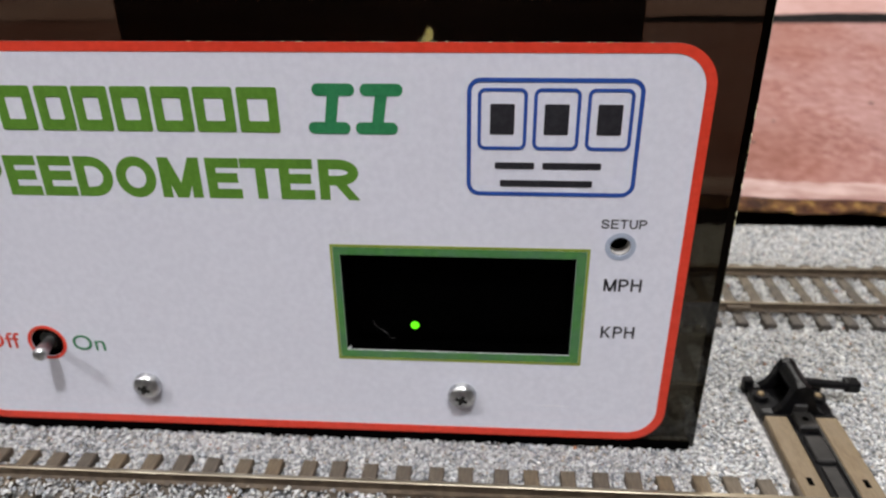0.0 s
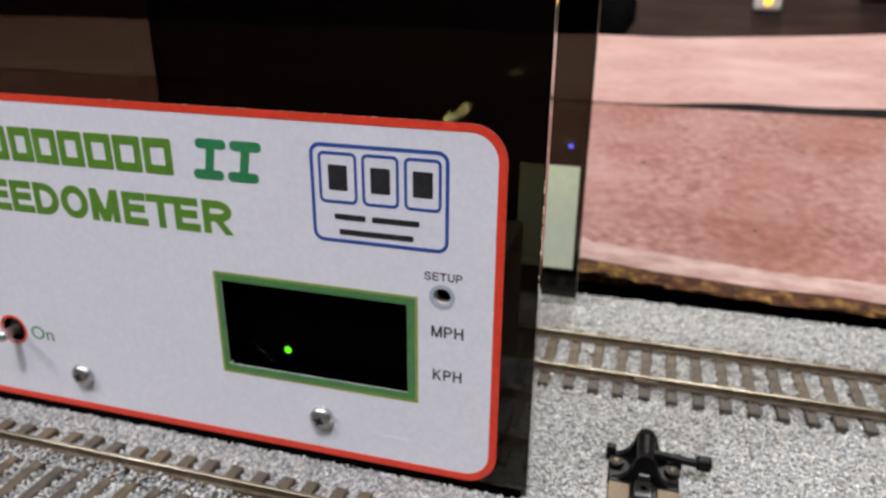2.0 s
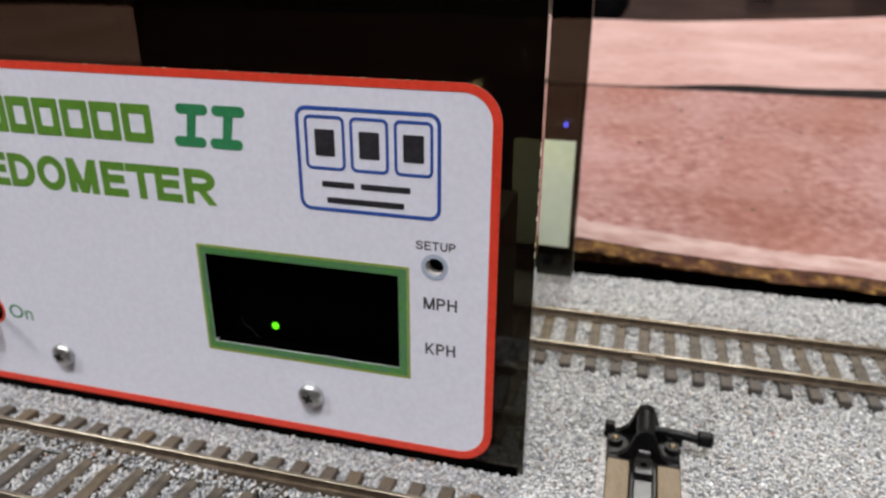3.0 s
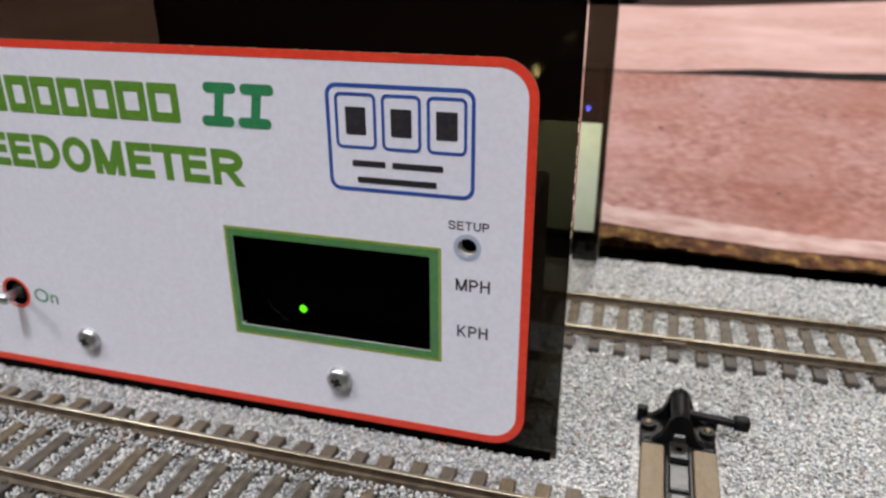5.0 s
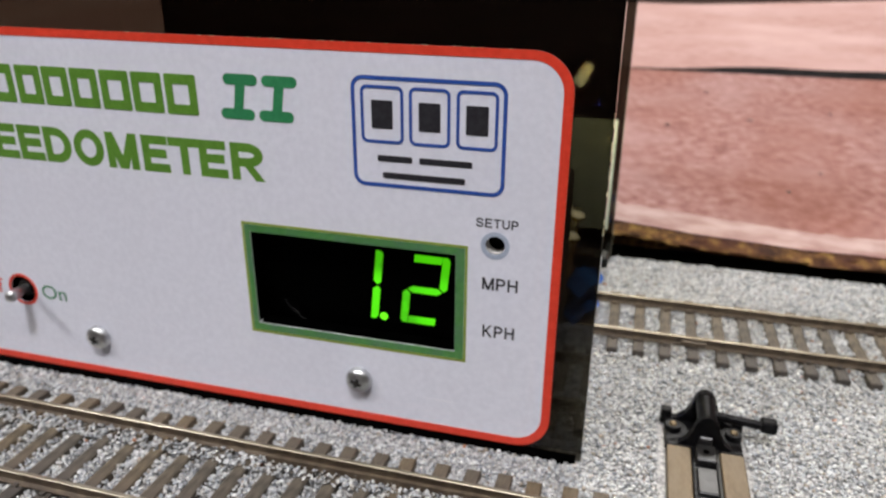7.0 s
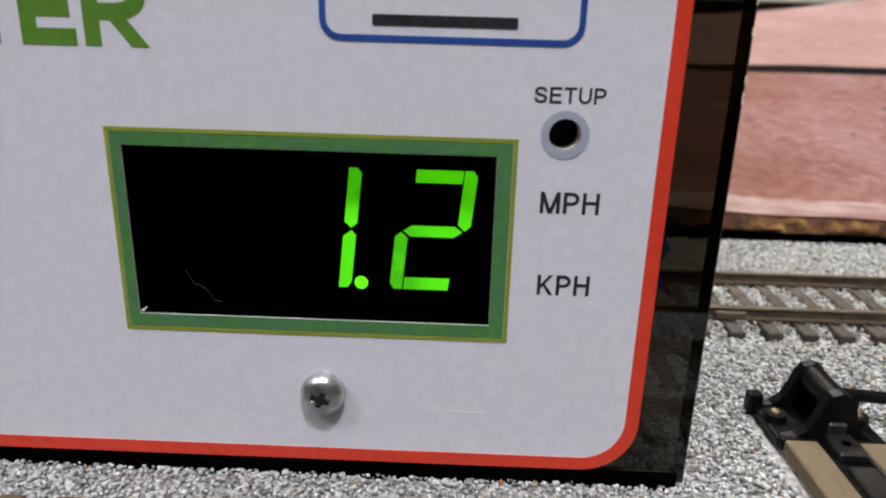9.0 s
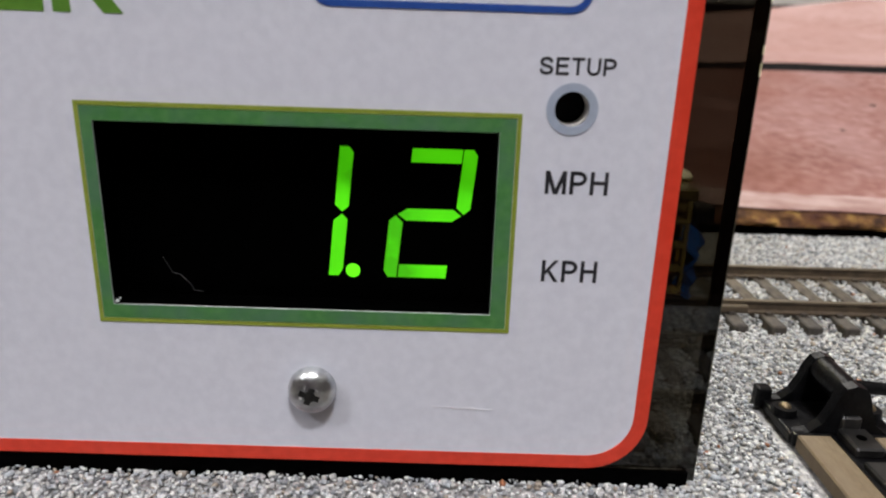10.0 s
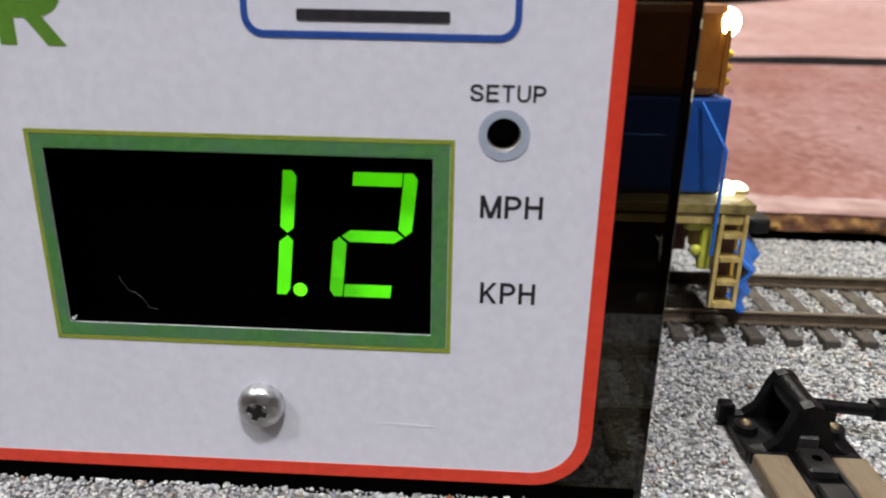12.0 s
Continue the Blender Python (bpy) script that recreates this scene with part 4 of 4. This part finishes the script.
    box(bm, -1.3, 1.1, -29.5, -19.5, 1.7, 2.1)
    part("slide_plate", soften(bm, 0.1, 1), DARK_GREY, slide)
    for s in (-5.4, 5.4):
        bm = bmesh.new()
        dome(bm, (s, -0.4, 2.3), 0.75, 0.5, (0, 0, 1), 14, 4)
        part("nail", bm, DULL_BRASS, root, "small dull brass nail head", True)


ground_throw()


# ---- locomotive ----
def locomotive():
    root = thing("locomotive", "blue and yellow model diesel locomotive with a blue plow", "locomotive")

    def block(name, dims, mat, bev=0.0, parent=root, label=""):
        bm = bmesh.new()
        box(bm, *dims)
        if bev:
            soften(bm, bev)
        return part(name, bm, mat, parent, label)
    block("hood", (-168, 0.4, -10.4, 10.4, 20.2, 35.0), LOCO_BLUE, 0.5, label="blue lower hood")
    up = block("upper_hood", (-168, -1.4, -10.4, 10.4, 35.1, 48.5), LOCO_ORANGE, 1.4, label="orange upper hood")
    for s in (-1, 1):
        block("corner_strip", (-2.0, -1.1, s * 10.1 - 0.4, s * 10.1 + 0.4, 35.4, 45.5), LOCO_ORANGE, 0.2, up, "raised corner strip")
        # small yellow domes added as painted glints on the hood corner
        for z in (37.4, 39.4, 41.4):
            bm = bmesh.new()
            dome(bm, (-1.1, s * 9.8, z), 0.7, 0.8, (1, 0, 0), 10, 3)
            part("hood_glint", bm, LOCO_YELLOW, up)
    block("headlight_box", (-6.0, -2.0, -4.9, 4.9, 42.2, 48.4), LOCO_YELLOW, 0.5, label="yellow headlight housing")
    for s in (-2.6, 2.6):
        bm = bmesh.new()
        dome(bm, (-1.95, s, 45.6), 1.6, 1.2, (1, 0, 0), 16, 5)
        part("headlight", bm, LIT_WARM, root, "lit headlight")
    for s in (-1, 1):
        bm = bmesh.new()
        dome(bm, (-1.6, s * 8.6, 45.8), 2.2, 2.0, (0.75, s * 0.65, 0), 16, 5)
        part("corner_lamp", bm, LIT_WARM, root, "lit corner lamp", True)
        block("number_board", (-3.8, -1.75, s * 6.9 - 2.2, s * 6.9 + 2.2, 43.4, 46.4), LOCO_YELLOW, 0.3, label="yellow board with unreadable marks")
    block("walkway", (-172, 4.6, -15.4, 15.4, 18.4, 20.0), DECK_OLIVE, 0.2, label="grimy olive walkway")
    block("sill", (-172, 3.9, -15.0, 15.0, 16.6, 18.3), STEP_YELLOW, 0.2, label="yellow side sill")
    block("pilot", (3.0, 4.4, -11.0, 11.0, 5.0, 16.5), LOCO_YELLOW, 0.3, label="yellow pilot plate")
    # plow: two swept blades meeting in a prow
    for s in (-1, 1):
        bm = bmesh.new()
        rows = []
        for i in range(7):
            t = i / 6
            y = s * 11.5 * t
            row = []
            for k, (dx, z) in enumerate(((11.6, 0.7), (9.8, 3.6), (10.8, 5.6), (12.2, 7.8), (9.2, 11.4))):
                x = dx - 5.2 * t + 0.5 * math.sin(9 * t + 2 * k)
                row.append((x, y, z))
            rows.append(row)
        vs = [[[bm.verts.new(((x - d) * MM, y * MM, z * MM)) for x, y, z in row] for row in rows] for d in (0, 0.7)]
        for i in range(6):
            for k in range(4):
                bm.faces.new((vs[0][i][k], vs[0][i + 1][k], vs[0][i + 1][k + 1], vs[0][i][k + 1]))
                bm.faces.new((vs[1][i][k], vs[1][i][k + 1], vs[1][i + 1][k + 1], vs[1][i + 1][k]))
        for i in range(6):
            for k in (0, 4):
                bm.faces.new((vs[0][i][k], vs[0][i + 1][k], vs[1][i + 1][k], vs[1][i][k]))
        for k in range(4):
            bm.faces.new((vs[0][6][k], vs[0][6][k + 1], vs[1][6][k + 1], vs[1][6][k]))
        bmesh.ops.recalc_face_normals(bm, faces=bm.faces[:])
        part("plow_blade", bm, PLOW_BLUE, root, "bright blue plow blade")
    block("coupler_pocket", (4.8, 9.0, -2.2, 2.2, 11.0, 14.6), FRAME_BLACK, 0.3)
    block("coupler", (9.0, 12.6, -2.6, 2.6, 11.4, 14.2), FRAME_BLACK, 0.7, label="black knuckle coupler")
    for s in (-1, 1):
        bm = bmesh.new()
        tube(bm, (4.2, s * 7.2, 19.9), (4.2, s * 7.2, 20.5), 1.9, 14)
        dl = part("ditch_light", bm, STEP_YELLOW, root, "ditch light on the front deck")
        bm = bmesh.new()
        dome(bm, (4.3, s * 7.2, 20.4), 1.75, 1.2, (0.3, 0, 1), 14, 4)
        dome(bm, (1.9, s * 8.6, 20.0), 1.5, 2.2, (0, 0, 1), 14, 5)
        part("lens", bm, LIT_DITCH, dl, "lit ditch light lens", True)
        # step ladder
        st = block("step_frame", (-0.5, 0.1, s * 15.2 - 0.45, s * 15.2 + 0.45, 3.2, 18.3), STEP_YELLOW, label="faded yellow boarding steps")
        block("step_post", (3.1, 3.7, s * 15.2 - 0.45, s * 15.2 + 0.45, 3.2, 18.3), STEP_YELLOW, 0, st)
        for z in (3.4, 7.2, 11.0, 14.8):
            block("step_tread", (0.1, 3.1, s * 14.6 - 1.6, s * 14.6 + 1.2, z, z + 0.7), STEP_YELLOW, 0, st)
        # added plate; its brown stands in for what shows through the steps
        block("step_back", (0.1, 3.1, s * 12.6 - 0.2, s * 12.6 + 0.2, 3.2, 18.3), STEP_BROWN, 0, st)
        # added lime blocks and dome: lamplight and a glint put into colour
        br = block("lit_patch", (-2.6, -0.8, s * 13.6 - 0.8, s * 13.6 + 0.8, 9.0, 18.2), LIME_LIT, 0.4, label="lime yellow block as lamplight behind the steps")
        block("lit_patch_foot", (-5.1, -2.4, s * 13.2 - 0.9, s * 13.2 + 0.9, 15.2, 17.6), LIME_LIT, 0.5, br)
        bm = bmesh.new()
        dome(bm, (-3.2, s * 14.2, 12.2), 0.9, 0.7, (0, s, 0.3), 10, 4)
        part("lit_patch_glint", bm, LIME_LIT, br, "small dome as a glint", True)
        bm = bmesh.new()
        tube(bm, (-1.3, s * 15.8, 12.0), (-1.3, s * 15.8, 28.2), 0.28, 8)
        tube(bm, (-1.3, s * 15.8, 28.2), (-4.2, s * 11.0, 34.4), 0.28, 8)
        for x in range(-160, -10, 22):
            tube(bm, (x, s * 15.2, 20.0), (x, s * 15.2, 30.0), 0.3, 6)
        tube(bm, (-160, s * 15.2, 30.0), (-10, s * 15.2, 30.0), 0.3, 6)
        part("handrail", bm, PLOW_BLUE, root, "blue wire handrail")
    # trucks
    wheels = []
    for tx in (-32, -138):
        tr = block("truck", (tx - 24, tx + 24, -11.8, 11.8, 6.5, 12.5), FRAME_BLACK, 0.5, label="black truck with side frames")
        for s in (-1, 1):
            block("side_frame", (tx - 25, tx + 25, s * 13.2 - 1.0, s * 13.2 + 1.0, 4.6, 9.6), FRAME_BLACK, 0.6, tr)
        for dx in (-17, 0, 17):
            bm = bmesh.new()
            for s in (-1, 1):
                tube(bm, (0, s * 7.2, 0), (0, s * 9.6, 0), 6.0, 24)
                tube(bm, (0, s * 6.4, 0), (0, s * 7.2, 0), 6.5, 24)
                box(bm, -0.6, 0.6, s * 9.6 - 0.2, s * 9.6 + 0.2, -4.5, 4.5)
            tube(bm, (0, -12, 0), (0, 12, 0), 1.1, 10)
            w = part("wheelset", bm, STEEL_DARK, root, "dark metal wheelset")
            w.matrix_basis = pose((tx + dx) * MM, 0, 6.0 * MM)
            wheels.append((w, tx + dx))
    block("fuel_tank", (-112, -60, -12.5, 12.5, 4.5, 16.0), FRAME_BLACK, 1.5)
    return root, wheels


loco, loco_wheels = locomotive()


# ---- far clutter along the wall ----
def clutter():
    bm = bmesh.new()
    vs = box(bm, -20, 20, -9, 0, -26, 26)
    root = tagged(link_mesh("night_light", soften(bm, 5, 3), WHITE_PLASTIC, True), "white plug-in night light on the dark wall", "night light")
    root.matrix_basis = pose(0.209, 1.249, 0.057)
    bm = bmesh.new()
    dome(bm, (0, -9.2, -13), 6, 4, (0, -1, 0), 16, 4)
    part("lamp", bm, LIT_AMBER, root, "glowing amber lamp")
    bm = bmesh.new()
    bmesh.ops.create_uvsphere(bm, u_segments=40, v_segments=24, radius=1)
    for v in bm.verts:
        k = 1 + 0.18 * noise.noise(v.co * 2.3) + 0.06 * noise.noise(v.co * 7)
        v.co = Vector((v.co.x * 0.085 * k, v.co.y * 0.052 * k, max(-0.0875, v.co.z * 0.10 * k)))
    sack = tagged(link_mesh("black_bag", bm, BLACK_CLOTH, True), "black cloth bag slumped behind the boards", "bag")
    sack.matrix_basis = pose(-0.056, 0.715, 0.075)
    bm = bmesh.new()
    box(bm, -2050, 900, 640, 1249, -40, -12.5)
    tagged(link_mesh("back_shelf", bm, PANELLING), "dark wooden shelf behind the boards", "shelf", kind="structure")
    bm = bmesh.new()
    box(bm, 330, 1100, 1215, 1249, 66, 82)
    tagged(link_mesh("trim", soften(bm, 2), WHITE_PLASTIC), "pale moulding along the dark wall", "moulding", kind="structure")


clutter()


# ---- what moves ----
def motions():
    # the train creeps to the right at a scale walking pace
    speed = 6.2
    times = [0.0, 2.0, 4.0, 6.0, 8.0, 10.0, 12.0]
    walk(loco, [(t, pose((55.3 - speed * (12.0 - t)) * MM, REAR_Y * MM, RAIL_TOP * MM)) for t in times])
    for w, x in loco_wheels:
        walk(w, [(t, pose(x * MM, 0, 6.0 * MM, 0, math.degrees(speed * t / 6.0), 0)) for t in (0.0, 2.0, 4.0, 6.0, 8.0, 10.0, 12.0)])
    # the display lights its number when the train has been timed: strokes come forward, the waiting point draws back
    behind, front = pose(0, 0.7 * MM, 0), pose(0, 0, 0)
    for ob in SEGMENTS[:-1]:
        walk(ob, [(0.0, behind), (SWITCH, behind), (SWITCH + 0.034, front), (12.0, front)])
    walk(SEGMENTS[-1], [(0.0, front), (SWITCH, front), (SWITCH + 0.034, behind), (12.0, behind)])


SWITCH = 6.84
motions()
